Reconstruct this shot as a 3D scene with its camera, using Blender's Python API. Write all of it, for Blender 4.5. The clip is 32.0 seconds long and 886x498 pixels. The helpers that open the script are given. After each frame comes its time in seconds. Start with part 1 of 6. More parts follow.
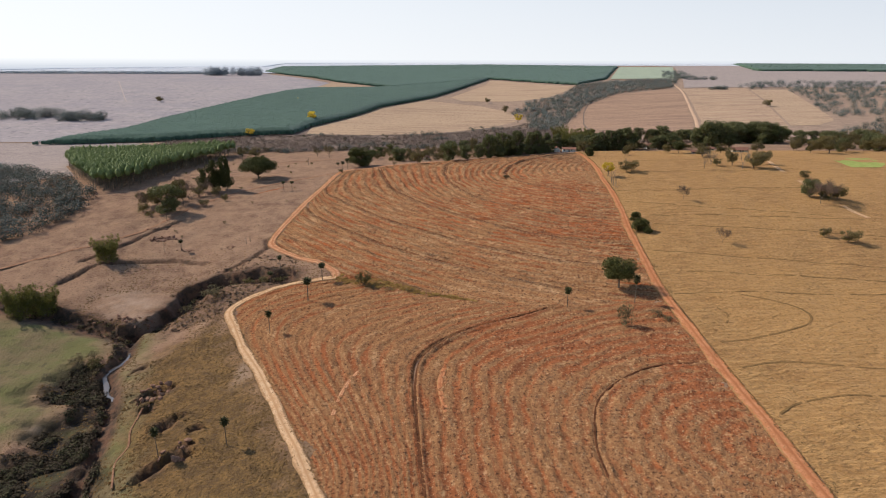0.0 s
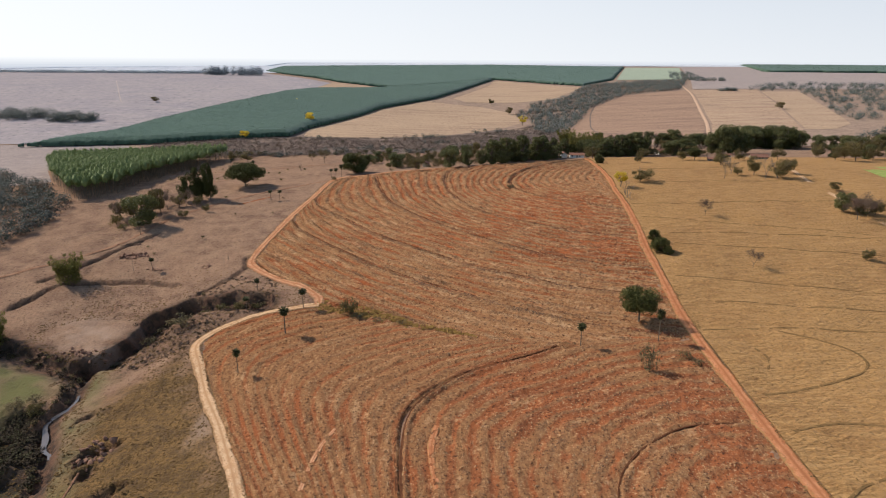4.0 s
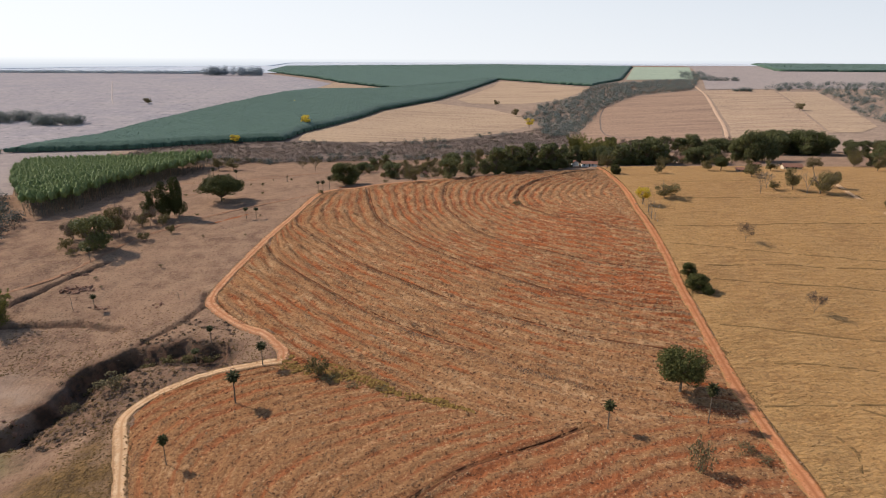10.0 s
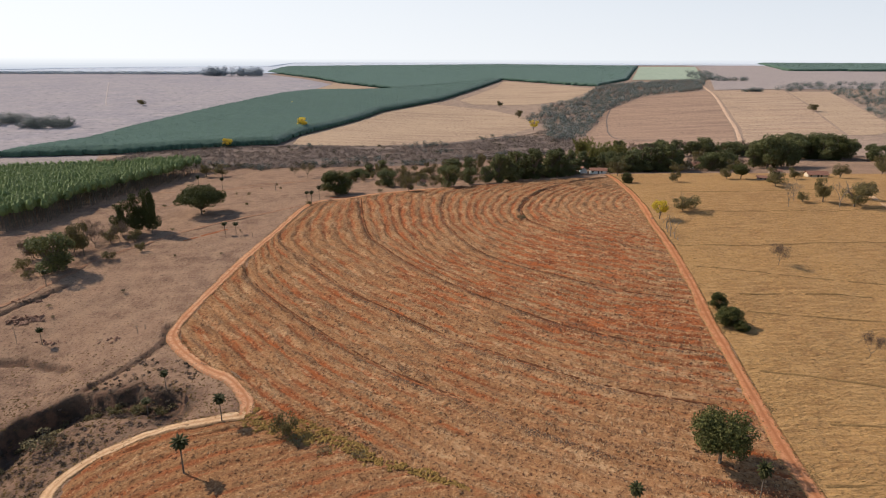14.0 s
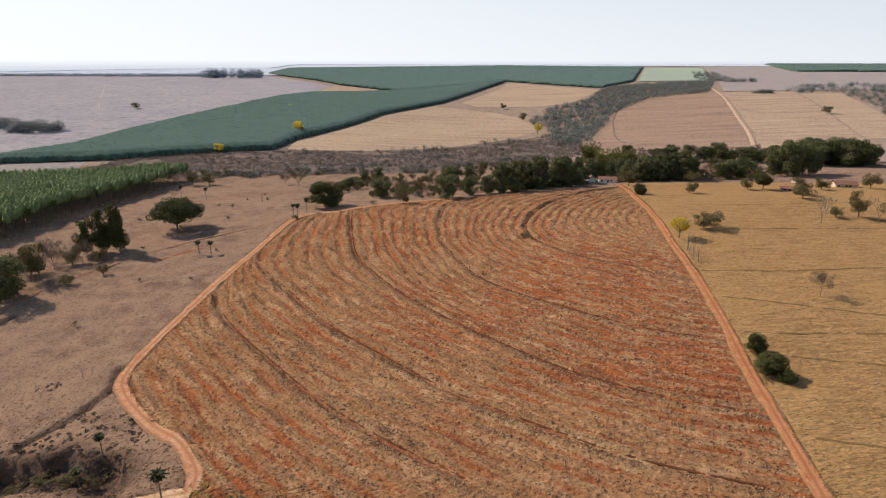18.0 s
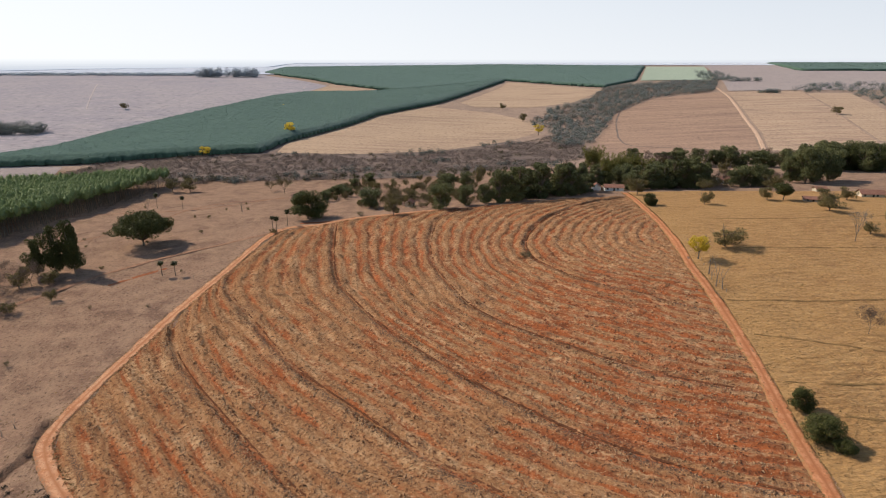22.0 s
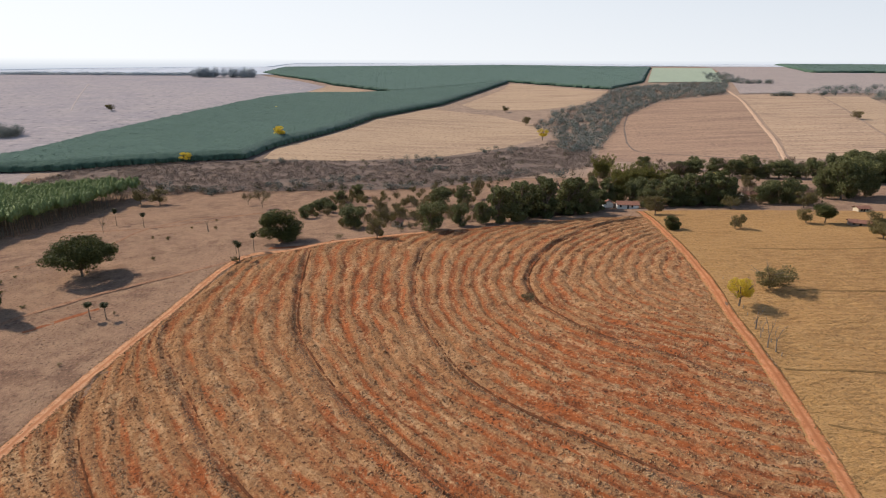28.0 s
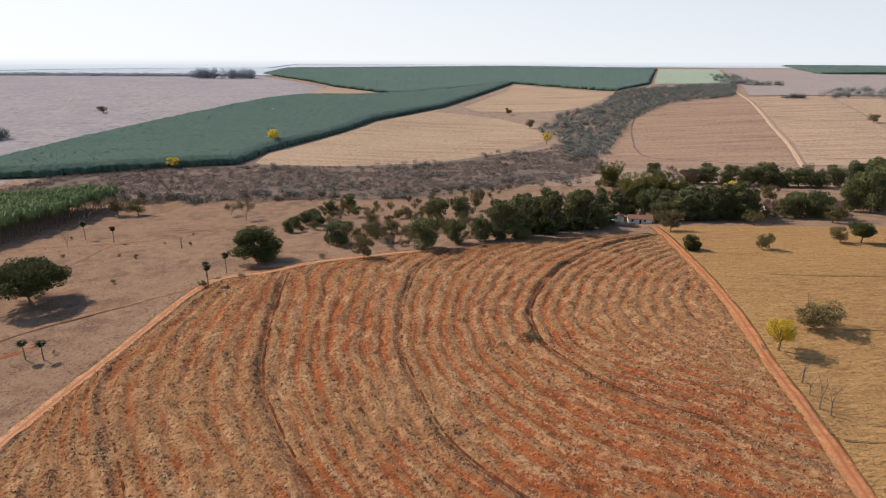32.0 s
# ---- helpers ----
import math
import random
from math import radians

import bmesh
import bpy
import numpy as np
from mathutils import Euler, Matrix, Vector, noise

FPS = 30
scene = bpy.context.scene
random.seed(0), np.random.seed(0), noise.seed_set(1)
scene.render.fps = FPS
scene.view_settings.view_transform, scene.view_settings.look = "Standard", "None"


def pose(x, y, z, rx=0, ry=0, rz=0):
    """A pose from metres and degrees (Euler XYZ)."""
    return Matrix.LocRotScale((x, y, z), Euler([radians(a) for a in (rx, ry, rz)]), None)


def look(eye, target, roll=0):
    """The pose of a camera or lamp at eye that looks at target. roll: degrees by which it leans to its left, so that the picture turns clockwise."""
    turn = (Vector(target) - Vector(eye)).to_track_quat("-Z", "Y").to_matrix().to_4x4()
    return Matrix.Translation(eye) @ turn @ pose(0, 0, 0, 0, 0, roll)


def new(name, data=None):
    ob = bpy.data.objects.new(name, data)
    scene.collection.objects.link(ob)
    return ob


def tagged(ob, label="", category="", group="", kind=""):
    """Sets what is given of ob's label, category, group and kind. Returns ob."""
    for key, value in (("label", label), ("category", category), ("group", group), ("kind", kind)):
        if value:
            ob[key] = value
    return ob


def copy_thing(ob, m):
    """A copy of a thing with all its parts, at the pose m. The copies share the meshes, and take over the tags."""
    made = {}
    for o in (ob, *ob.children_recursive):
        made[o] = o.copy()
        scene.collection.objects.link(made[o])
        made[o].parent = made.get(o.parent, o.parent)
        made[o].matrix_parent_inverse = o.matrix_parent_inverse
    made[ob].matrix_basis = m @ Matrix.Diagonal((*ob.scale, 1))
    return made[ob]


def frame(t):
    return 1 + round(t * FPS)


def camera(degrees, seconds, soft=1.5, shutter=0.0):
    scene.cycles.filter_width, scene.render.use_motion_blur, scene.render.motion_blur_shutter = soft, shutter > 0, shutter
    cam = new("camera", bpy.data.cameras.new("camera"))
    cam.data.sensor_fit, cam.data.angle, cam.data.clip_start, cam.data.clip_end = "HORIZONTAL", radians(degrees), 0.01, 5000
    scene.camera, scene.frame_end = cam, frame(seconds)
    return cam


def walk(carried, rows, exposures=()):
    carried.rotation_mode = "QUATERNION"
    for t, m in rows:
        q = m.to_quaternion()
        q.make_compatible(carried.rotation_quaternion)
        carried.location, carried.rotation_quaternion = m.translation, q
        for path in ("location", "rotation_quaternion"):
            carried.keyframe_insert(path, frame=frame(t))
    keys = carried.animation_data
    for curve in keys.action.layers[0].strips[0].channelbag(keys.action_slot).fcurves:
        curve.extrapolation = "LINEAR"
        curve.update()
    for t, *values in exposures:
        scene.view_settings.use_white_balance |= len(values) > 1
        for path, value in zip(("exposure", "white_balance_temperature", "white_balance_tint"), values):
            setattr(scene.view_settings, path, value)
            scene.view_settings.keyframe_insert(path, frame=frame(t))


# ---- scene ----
cam = camera(73.0, 32.0, soft=1.1)
PATH = [
    (0, (0.000, 0.000, 77.500), (0.0001, 1.9072, 76.8978), 0.16),
    (2, (1.182, 13.798, 77.639), (1.1778, 15.7050, 77.0370), 0.27),
    (4, (2.382, 27.556, 77.774), (2.3710, 29.4630, 77.1715), 0.33),
    (6, (3.600, 41.275, 77.905), (3.5821, 43.1808, 77.2998), 0.30),
    (8, (4.837, 54.953, 78.031), (4.8125, 56.8600, 77.4275), 0.28),
    (10, (6.093, 68.592, 78.153), (6.0633, 70.4987, 77.5486), 0.24),
    (12, (7.366, 82.192, 78.270), (7.3316, 84.0978, 77.6653), 0.21),
    (14, (8.659, 95.751, 78.382), (8.6171, 97.6571, 77.7775), 0.13),
    (16, (9.969, 109.271, 78.490), (9.9214, 111.1776, 77.8881), 0.11),
    (18, (11.298, 122.751, 78.594), (11.2435, 124.6579, 77.9929), 0.01),
    (20, (12.646, 136.192, 78.693), (12.5886, 138.0976, 78.0900), -0.03),
    (22, (14.011, 149.592, 78.788), (13.9559, 151.4979, 78.1835), -0.01),
    (24, (15.396, 162.953, 78.879), (15.3398, 164.8590, 78.2742), 0.03),
    (26, (16.798, 176.275, 78.964), (16.7380, 178.1804, 78.3611), 0.10),
    (28, (18.219, 189.556, 79.046), (18.1542, 191.4618, 78.4425), 0.20),
    (30, (19.659, 202.798, 79.123), (19.5888, 204.7035, 78.5196), 0.25),
    (32, (21.117, 216.000, 79.195), (21.0402, 217.9059, 78.5938), 0.25),
]
walk(cam, [(t, look(eye, target, roll)) for t, eye, target, roll in PATH])

# ---- light ----
SUN_AZ, SUN_EL = 152.0, 38.0
sun_dir = Vector((math.cos(radians(SUN_AZ)) * math.cos(radians(SUN_EL)), math.sin(radians(SUN_AZ)) * math.cos(radians(SUN_EL)), math.sin(radians(SUN_EL))))
world = bpy.data.worlds.new("sky")
scene.world = world
world.use_nodes = True
wn = world.node_tree
sky = wn.nodes.new("ShaderNodeTexSky")
sky.sky_type = "NISHITA"
sky.sun_disc = False
sky.sun_elevation = radians(SUN_EL)
sky.sun_rotation = radians(90 - SUN_AZ)
sky.altitude = 600
sky.air_density = 1.7
sky.dust_density = 1.2
sky.ozone_density = 3.0
wn.nodes["Background"].inputs["Strength"].default_value = 0.118
haze = wn.nodes.new("ShaderNodeHueSaturation")
haze.inputs["Saturation"].default_value = 0.88
tint = wn.nodes.new("ShaderNodeMix")
tint.data_type, tint.blend_type = "RGBA", "MULTIPLY"
tint.inputs[0].default_value = 1.0
tint.inputs[7].default_value = (0.97, 1.0, 1.08, 1)
wn.links.new(sky.outputs[0], haze.inputs["Color"])
wn.links.new(haze.outputs[0], tint.inputs[6])
wn.links.new(tint.outputs[2], wn.nodes["Background"].inputs["Color"])
sun = new("sun", bpy.data.lights.new("sun", "SUN"))
sun.data.energy = 5.0
sun.data.angle = radians(0.6)
sun.data.color = (1.0, 0.90, 0.78)
sun.rotation_mode = "QUATERNION"
sun.rotation_quaternion = sun_dir.to_track_quat("Z", "Y")
scene.view_settings.exposure = 0.1

rng = np.random.default_rng(7)


# ---- the lie of the land ----
KNOT_Y = [-400, 0, 120, 190, 260, 340, 430, 500, 570, 680, 800, 950, 1100, 1300, 1600, 2200, 3000, 5400]
KNOT_Z = [-6, -6, -4, -2.8, 4, 9, 9, 2, -4, -9, -14, -13, -3, 9, 27, 47, 56, 66]


def lie(x, y):
    """Height of the smooth land."""
    x, y = np.asarray(x, float), np.asarray(y, float)
    b = sum(np.interp(y + o * (16 + abs(y) * 0.03), KNOT_Y, KNOT_Z) * 0.25 for o in (-1, -0.5, 0.5, 1))
    close = 1 / (1 + np.exp((y - 620) / 60))
    u = x - 40
    tilt = np.where(u > 0, 5 * np.tanh(u / 80), -16 * np.tanh(-u * 0.052 / 16))
    beyond = 1 / (1 + np.exp(-(y - 760) / 60)) / (1 + np.exp(np.minimum((y - 1500) / 150, 50)))
    sides = 20 * (1 - np.exp(-(((x - 90) / 300) ** 2)))
    dale = -6 * np.exp(-(((x + 112 + 0.1 * (y - 190)) / 38) ** 2)) / (1 + np.exp(np.minimum((y - 265) / 22, 50)))
    return b + tilt * close + sides * beyond + dale


def vnoise(x, y, seed=0):
    """Smooth value noise in 0..1 for arrays."""
    x, y = np.asarray(x, float), np.asarray(y, float)
    xi, yi = np.floor(x).astype(np.int64), np.floor(y).astype(np.int64)
    fx, fy = x - xi, y - yi
    fx, fy = fx * fx * (3 - 2 * fx), fy * fy * (3 - 2 * fy)

    def lattice(i, j):
        n = (i * 374761393 + j * 668265263 + seed * 974711) & 0x7FFFFFFF
        n = ((n ^ (n >> 13)) * 1274126177) & 0x7FFFFFFF
        return ((n ^ (n >> 16)) & 0xFFFF) / 65535.0

    a = lattice(xi, yi) * (1 - fx) + lattice(xi + 1, yi) * fx
    b = lattice(xi, yi + 1) * (1 - fx) + lattice(xi + 1, yi + 1) * fx
    return a * (1 - fy) + b * fy


def away(x, y, line, signed=False):
    """Distance of points from a polyline; signed: and the side, +1 to its left."""
    best, side, tilt = np.full(np.shape(x), 1e9), np.ones(np.shape(x)), np.zeros(np.shape(x))
    for (x0, y0), (x1, y1) in zip(line, line[1:]):
        dx, dy = x1 - x0, y1 - y0
        k = np.clip(((x - x0) * dx + (y - y0) * dy) / (dx * dx + dy * dy), 0, 1)
        d = np.hypot(x - x0 - k * dx, y - y0 - k * dy)
        lean = (dx * (y - y0) - dy * (x - x0)) / math.hypot(dx, dy)
        take = (d < best - 1e-6) | ((np.abs(d - best) <= 1e-6) & (np.abs(lean) > np.abs(tilt)))
        side, tilt = np.where(take, np.where(lean >= 0, 1, -1), side), np.where(take, lean, tilt)
        best = np.minimum(best, d)
    return (best, side) if signed else best


def in_poly(x, y, poly, soft=3.0):
    """1 inside a polygon, 0 outside, with an edge that is soft and ragged."""
    ins = np.zeros(np.shape(x), bool)
    for (x0, y0), (x1, y1) in zip(poly, poly[1:] + poly[:1]):
        if y0 != y1:
            ins ^= ((y0 > y) != (y1 > y)) & (x < (x1 - x0) * (y - y0) / (y1 - y0) + x0)
    d = away(x, y, poly + poly[:1]) * np.where(ins, 1, -1) + (vnoise(x / 5, y / 5, 31) - 0.5) * 7 + (vnoise(x / 1.7, y / 1.7, 32) - 0.5) * 3
    return np.clip(0.5 + d / (2 * soft), 0, 1)


def curve(points, step=2.0):
    """A smooth line through points, by Catmull-Rom."""
    p = [Vector(q) for q in points]
    p = [2 * p[0] - p[1]] + p + [2 * p[-1] - p[-2]]
    out = []
    for a, b, c, d in zip(p, p[1:], p[2:], p[3:]):
        n = max(1, int((c - b).length / step))
        for i in range(n):
            t = i / n
            out.append(tuple(0.5 * (2 * b + (c - a) * t + (2 * a - 5 * b + 4 * c - d) * t * t + (3 * b - a - 3 * c + d) * t**3)))
    out.append(tuple(p[-2]))
    return out


# bounds of the ploughed land and lines of the tracks
ROAD = [(73, -120), (74, 30), (74, 70), (74, 95), (75, 120), (75, 136), (76, 160), (76.5, 177), (77.5, 202), (80, 229), (83, 258), (87, 285), (90.5, 315), (93, 345), (97, 373), (99.5, 398), (102, 430), (105.5, 465), (107, 485)]
TAN = [(70, -100), (30, -10), (6, 40), (-12, 75), (-26, 102), (-34, 118), (-40, 129), (-46, 141), (-54, 156), (-63, 171), (-71, 187), (-77, 200), (-73, 209), (-63, 216), (-53, 219), (-42, 221)]
TRACK = [(-42, 221), (-43.5, 227), (-51, 236), (-61, 243), (-74, 255.5), (-79, 266), (-78, 290), (-76, 317), (-73, 358), (-69.5, 411), (-52, 422), (-37, 434), (-7, 444), (10, 449)]
LEFT_Y = [-100, -10, 40, 75, 102, 118, 141, 171, 187, 200, 209, 215, 219, 222, 227, 236, 243, 255, 266, 290, 317, 358, 411, 422, 434, 444, 449, 457, 466, 470]
LEFT_X = [71, 32, 8, -10, -24.5, -32.5, -44.5, -61, -69.5, -75.5, -72, -63, -52, -41.5, -42, -49.5, -59.5, -72.5, -77.5, -76.5, -74.5, -71.5, -68, -51, -36, -6, 10, 38, 72, 104]
RIGHT_Y = [-120, 30, 95, 136, 177, 202, 229, 258, 285, 315, 345, 373, 398, 430, 465, 485]
RIGHT_X = [71.3, 72.3, 72.3, 73.3, 74.8, 75.8, 78.3, 81.3, 85.3, 88.8, 91.3, 95.3, 97.8, 100.3, 103.8, 105.3]
SWALE = [(-44, 221), (-22, 212), (0, 201), (16, 193), (40, 189), (62, 190), (78, 188)]
GULLY = [(-170, 210), (-146, 206), (-129, 200), (-114, 195), (-107, 202), (-103, 213), (-101, 224), (-92, 231), (-77, 232), (-62, 227)]
CREEK = [(-112, 197), (-110, 194), (-107.5, 184.5), (-105.5, 177.5), (-106, 168), (-102.5, 161.5), (-98, 155.5), (-94, 147), (-90, 138), (-86, 121), (-82, 105), (-80, 80)]
DITCHES = ([(-92, 238), (-89, 242), (-83, 247), (-79, 257), (-82.5, 268)], [(-157, 228), (-150, 249), (-122, 254), (-105, 249)], [(-136, 301), (-145, 282), (-152, 262), (-160, 250)])
PITS = [(-84.4, 148.6, 3.4, 1.2, 55), (-81.8, 150.2, 3.2, 0.9, 50), (-78.8, 151.2, 3.2, 0.9, 45), (-80.1, 141.9, 1.8, 2.2, 60), (-70.8, 131.9, 3.2, 2.1, 50), (-61.4, 128.9, 1.8, 1.2, 40), (-61.4, 121.6, 2.6, 0.8, 30), (-61.7, 117.9, 3.0, 1.3, 25), (-66.1, 113.4, 3.6, 1.7, 45), (-94.5, 166.6, 3.0, 1.0, 40), (-68.0, 135.5, 1.4, 0.9, 30)]


MEADOW = [(-170, 202), (-118, 196), (-112, 180), (-121, 161), (-119, 152), (-107, 147), (-112, 136), (-113, 124), (-118, 106), (-125, 90), (-230, 90), (-230, 190)]
THICKET = [(-122, 156), (-118, 171), (-111, 174), (-103, 158), (-96, 153), (-88, 133), (-76, 108), (-80, 88), (-93, 76), (-108, 80), (-122, 96), (-113, 122), (-107, 131), (-108, 139), (-105, 149)]
FLANK = [(-94, 176), (-80, 192), (-70, 184), (-56, 158), (-36, 122), (-14, 78), (-70, 60), (-82, 108), (-90, 138)]
SWARD2 = [(-109, 195), (-100, 193), (-94.5, 168), (-91, 156.6), (-82.3, 140.3), (-76, 125), (-66, 104), (-62, 60), (-76, 60), (-80, 108.5), (-87.7, 131.6), (-96.7, 152.8), (-102.9, 168.3)]


def ground_height(x, y):
    """The ground as it lies, with gullies, pits and tussocks."""
    x, y = np.asarray(x, float), np.asarray(y, float)
    z = lie(x, y)
    near = np.clip((420 - y) / 60, 0, 1) * np.clip((x + 330) / 60, 0, 1) * np.clip((330 - x) / 60, 0, 1)
    z = z + near * ((vnoise(x / 9, y / 9, 1) - 0.5) * 0.9 + (vnoise(x / 3.1, y / 3.1, 2) - 0.5) * 0.35)
    wob = (vnoise(x / 7, y / 7, 3) - 0.5) * 5
    g, side = away(x, y, GULLY, True)
    g = g * side + wob * 0.7 + (vnoise(x / 2.3, y / 2.3, 4) - 0.5) * 2
    gap = 1 - 0.55 * np.clip((-110 - x) / 8, 0, 1) - 0.3 * np.exp(-(((x + 82) / 5) ** 2)) - 0.4 * np.clip((x + 84) / 10, 0, 1)
    z = z - 5.6 * gap * np.clip((3.4 - g) / 1.8, 0, 1) * np.clip(1 + (g + 2.0) / 8.5, 0, 1) * np.clip((x + 185) / 30, 0, 1) * np.clip((-55 - x) / 7, 0, 1)
    c, side = away(x, y, CREEK, True)
    c = -c * side + wob * 0.3
    c = c + (vnoise(x / 2.1, y / 2.1, 14) - 0.5) * 1.6
    z = z - 2.3 * np.clip((2.4 - c) / 1.2, 0, 1) * np.clip(1 + (c + 1.4) / 3.2, 0, 1)
    here = (x > -135) & (x < -70) & (y > 70) & (y < 180)
    if here.any():
        hx, hy = np.where(here, x, 900.0), np.where(here, y, 900.0)
        low = in_poly(hx, hy, THICKET, 4.0)
        z = z - low * (2.6 + 1.4 * (vnoise(x / 6, y / 6, 81) - 0.5) + 1.2 * (vnoise(x / 2.4, y / 2.4, 82) - 0.5))
    for line in DITCHES:
        d = away(x, y, line) + (vnoise(x / 2.5, y / 2.5, 15) - 0.5) * 1.6
        z = z - 1.3 * np.clip(1.5 - d / 1.1, 0, 1)
    for i, (px, py, ra, rb, w) in enumerate(PITS):
        c0, s0 = math.cos(radians(w)), math.sin(radians(w))
        d = np.hypot(((x - px) * c0 + (y - py) * s0) / ra, ((y - py) * c0 - (x - px) * s0) / rb) + (vnoise(x / 1.3, y / 1.3, 20 + i) - 0.5) * 0.9
        z = z - 1.9 * np.clip((1.25 - d) * 2.4, 0, 1) + 0.5 * np.exp(-(((d - 1.6) / 0.35) ** 2))
    inside = np.clip((x - np.interp(y, LEFT_Y, LEFT_X)) / 4, 0, 1) * np.clip((np.interp(y, RIGHT_Y, RIGHT_X) - x) / 4, 0, 1) * (y < 468)
    return z - 0.7 * inside


def at(x, y):
    return float(ground_height(x, y))


# ---- mesh helpers ----
def mesh_of(name, verts, faces, mats, smooth=False):
    me = bpy.data.meshes.new(name)
    me.from_pydata([tuple(v) for v in verts] if not isinstance(verts, np.ndarray) else verts.tolist(), [], faces if isinstance(faces, list) else faces.tolist())
    for m in mats if isinstance(mats, (list, tuple)) else [mats]:
        me.materials.append(m)
    if smooth:
        me.polygons.foreach_set("use_smooth", np.ones(len(me.polygons), bool))
    me.update()
    return me


def part(name, me, parent, label=""):
    ob = new(name, me)
    ob.parent = parent
    return tagged(ob, label)


def grid(name, xs, ys, mats, attr=None, smooth=True):
    """A sheet over arrays x[i, j], y[i, j], z."""
    x, y, z = xs
    n, m = x.shape
    i = np.arange(n * m).reshape(n, m)
    faces = np.stack([i[:-1, :-1], i[:-1, 1:], i[1:, 1:], i[1:, :-1]], -1).reshape(-1, 4)
    me = mesh_of(name, np.stack([x, y, z], -1).reshape(-1, 3), faces, mats, smooth)
    if attr is not None:
        a = me.attributes.new("row", "FLOAT_VECTOR", "POINT")
        a.data.foreach_set("vector", attr.reshape(-1).astype(np.float32))
    return me


def patch(name, ys, left, right, dx, lift, mat, height=None):
    """A sheet between a left and a right bound, laid on the land."""
    ys = np.asarray(ys, float)
    xl = np.interp(ys, *zip(*left))
    xr = np.interp(ys, *zip(*right))
    n = max(2, int((xr - xl).max() / dx))
    s = np.linspace(0, 1, n)[None, :]
    x = xl[:, None] + (xr - xl)[:, None] * s
    y = ys[:, None] + 0 * s
    z = (height or lie)(x, y) + lift
    return grid(name, (x, y, z), None, mat)


def ribbon(name, line, width, lift, mat, rut=0.1, seed=3, over=0.08):
    """A track of packed earth: five points across, sunk wheel ruts, uneven edges."""
    pts = np.array(curve([(a, b) for a, b in line], 1.5))
    d = np.gradient(pts, axis=0)
    d /= np.linalg.norm(d, axis=1)[:, None]
    side = np.stack([d[:, 1], -d[:, 0]], 1)
    k = np.array([-1, -0.8, -0.45, 0, 0.45, 0.8, 1.0])
    wob = 1 + 0.14 * (vnoise(np.arange(len(pts)) / 1.3, 0 * pts[:, 0], seed + 7) - 0.5) + 0.45 * (vnoise(np.arange(len(pts)) / 5, 0 * pts[:, 0], seed) - 0.5)
    wob2 = 1 + 0.14 * (vnoise(np.arange(len(pts)) / 1.3, 0 * pts[:, 0], seed + 8) - 0.5) + 0.45 * (vnoise(np.arange(len(pts)) / 4, 0 * pts[:, 0], seed + 1) - 0.5)
    w = np.where(k[None, :] < 0, wob[:, None], wob2[:, None]) * k[None, :] * width / 2
    x, y = pts[:, :1] + side[:, :1] * w, pts[:, 1:] + side[:, 1:] * w
    z = lie(pts[:, 0], pts[:, 1])[:, None] + lift + np.array([-0.3, 0.03, -rut, 0.02, -rut, 0.03, -0.3])[None, :] + 0 * x
    z = np.maximum(z, np.where(np.abs(k)[None, :] > 0.9, -99, ground_height(x, y) + over))
    me = grid(name, (x, y, z), None, mat)
    side_of = me.attributes.new("side", "FLOAT", "POINT")
    side_of.data.foreach_set("value", np.tile(k, len(pts)).astype(np.float32))
    return me


# ---- materials ----
def nodes_of(name):
    m = bpy.data.materials.new(name)
    m.use_nodes = True
    t = m.node_tree
    return m, t, t.nodes["Principled BSDF"]


def nd(t, kind, **kw):
    n = t.nodes.new(kind)
    for key, value in kw.items():
        n.inputs[key.replace("_", " ")].default_value = value
    return n


def mix(t, a, b, f):
    """Mix of two colours (tuples or sockets) by a factor socket or number."""
    n = t.nodes.new("ShaderNodeMix")
    n.data_type = "RGBA"
    for s, v in ((n.inputs[6], a), (n.inputs[7], b), (n.inputs[0], f)):
        if isinstance(v, bpy.types.NodeSocket):
            t.links.new(v, s)
        elif isinstance(v, (int, float)):
            s.default_value = v
        else:
            s.default_value = (*v, 1)
    return n.outputs[2]


def ramp(t, src, lo, hi):
    n = t.nodes.new("ShaderNodeMapRange")
    n.inputs[1].default_value, n.inputs[2].default_value = lo, hi
    t.links.new(src, n.inputs[0])
    return n.outputs[0]


def noise_of(t, vec, scale, detail=3.0, rough=0.6):
    n = nd(t, "ShaderNodeTexNoise", Scale=scale, Detail=detail, Roughness=rough)
    t.links.new(vec, n.inputs["Vector"])
    return n.outputs["Fac"]


def stretched(t, vec, sx, sy, turn=0.0):
    n = t.nodes.new("ShaderNodeMapping")
    n.inputs["Scale"].default_value = (sx, sy, 1)
    n.inputs["Rotation"].default_value = (0, 0, radians(turn))
    t.links.new(vec, n.inputs["Vector"])
    return n.outputs[0]


def bump(t, bsdf, src, dist, strength=1.0):
    n = nd(t, "ShaderNodeBump", Distance=dist, Strength=strength)
    t.links.new(src, n.inputs["Height"])
    t.links.new(n.outputs[0], bsdf.inputs["Normal"])


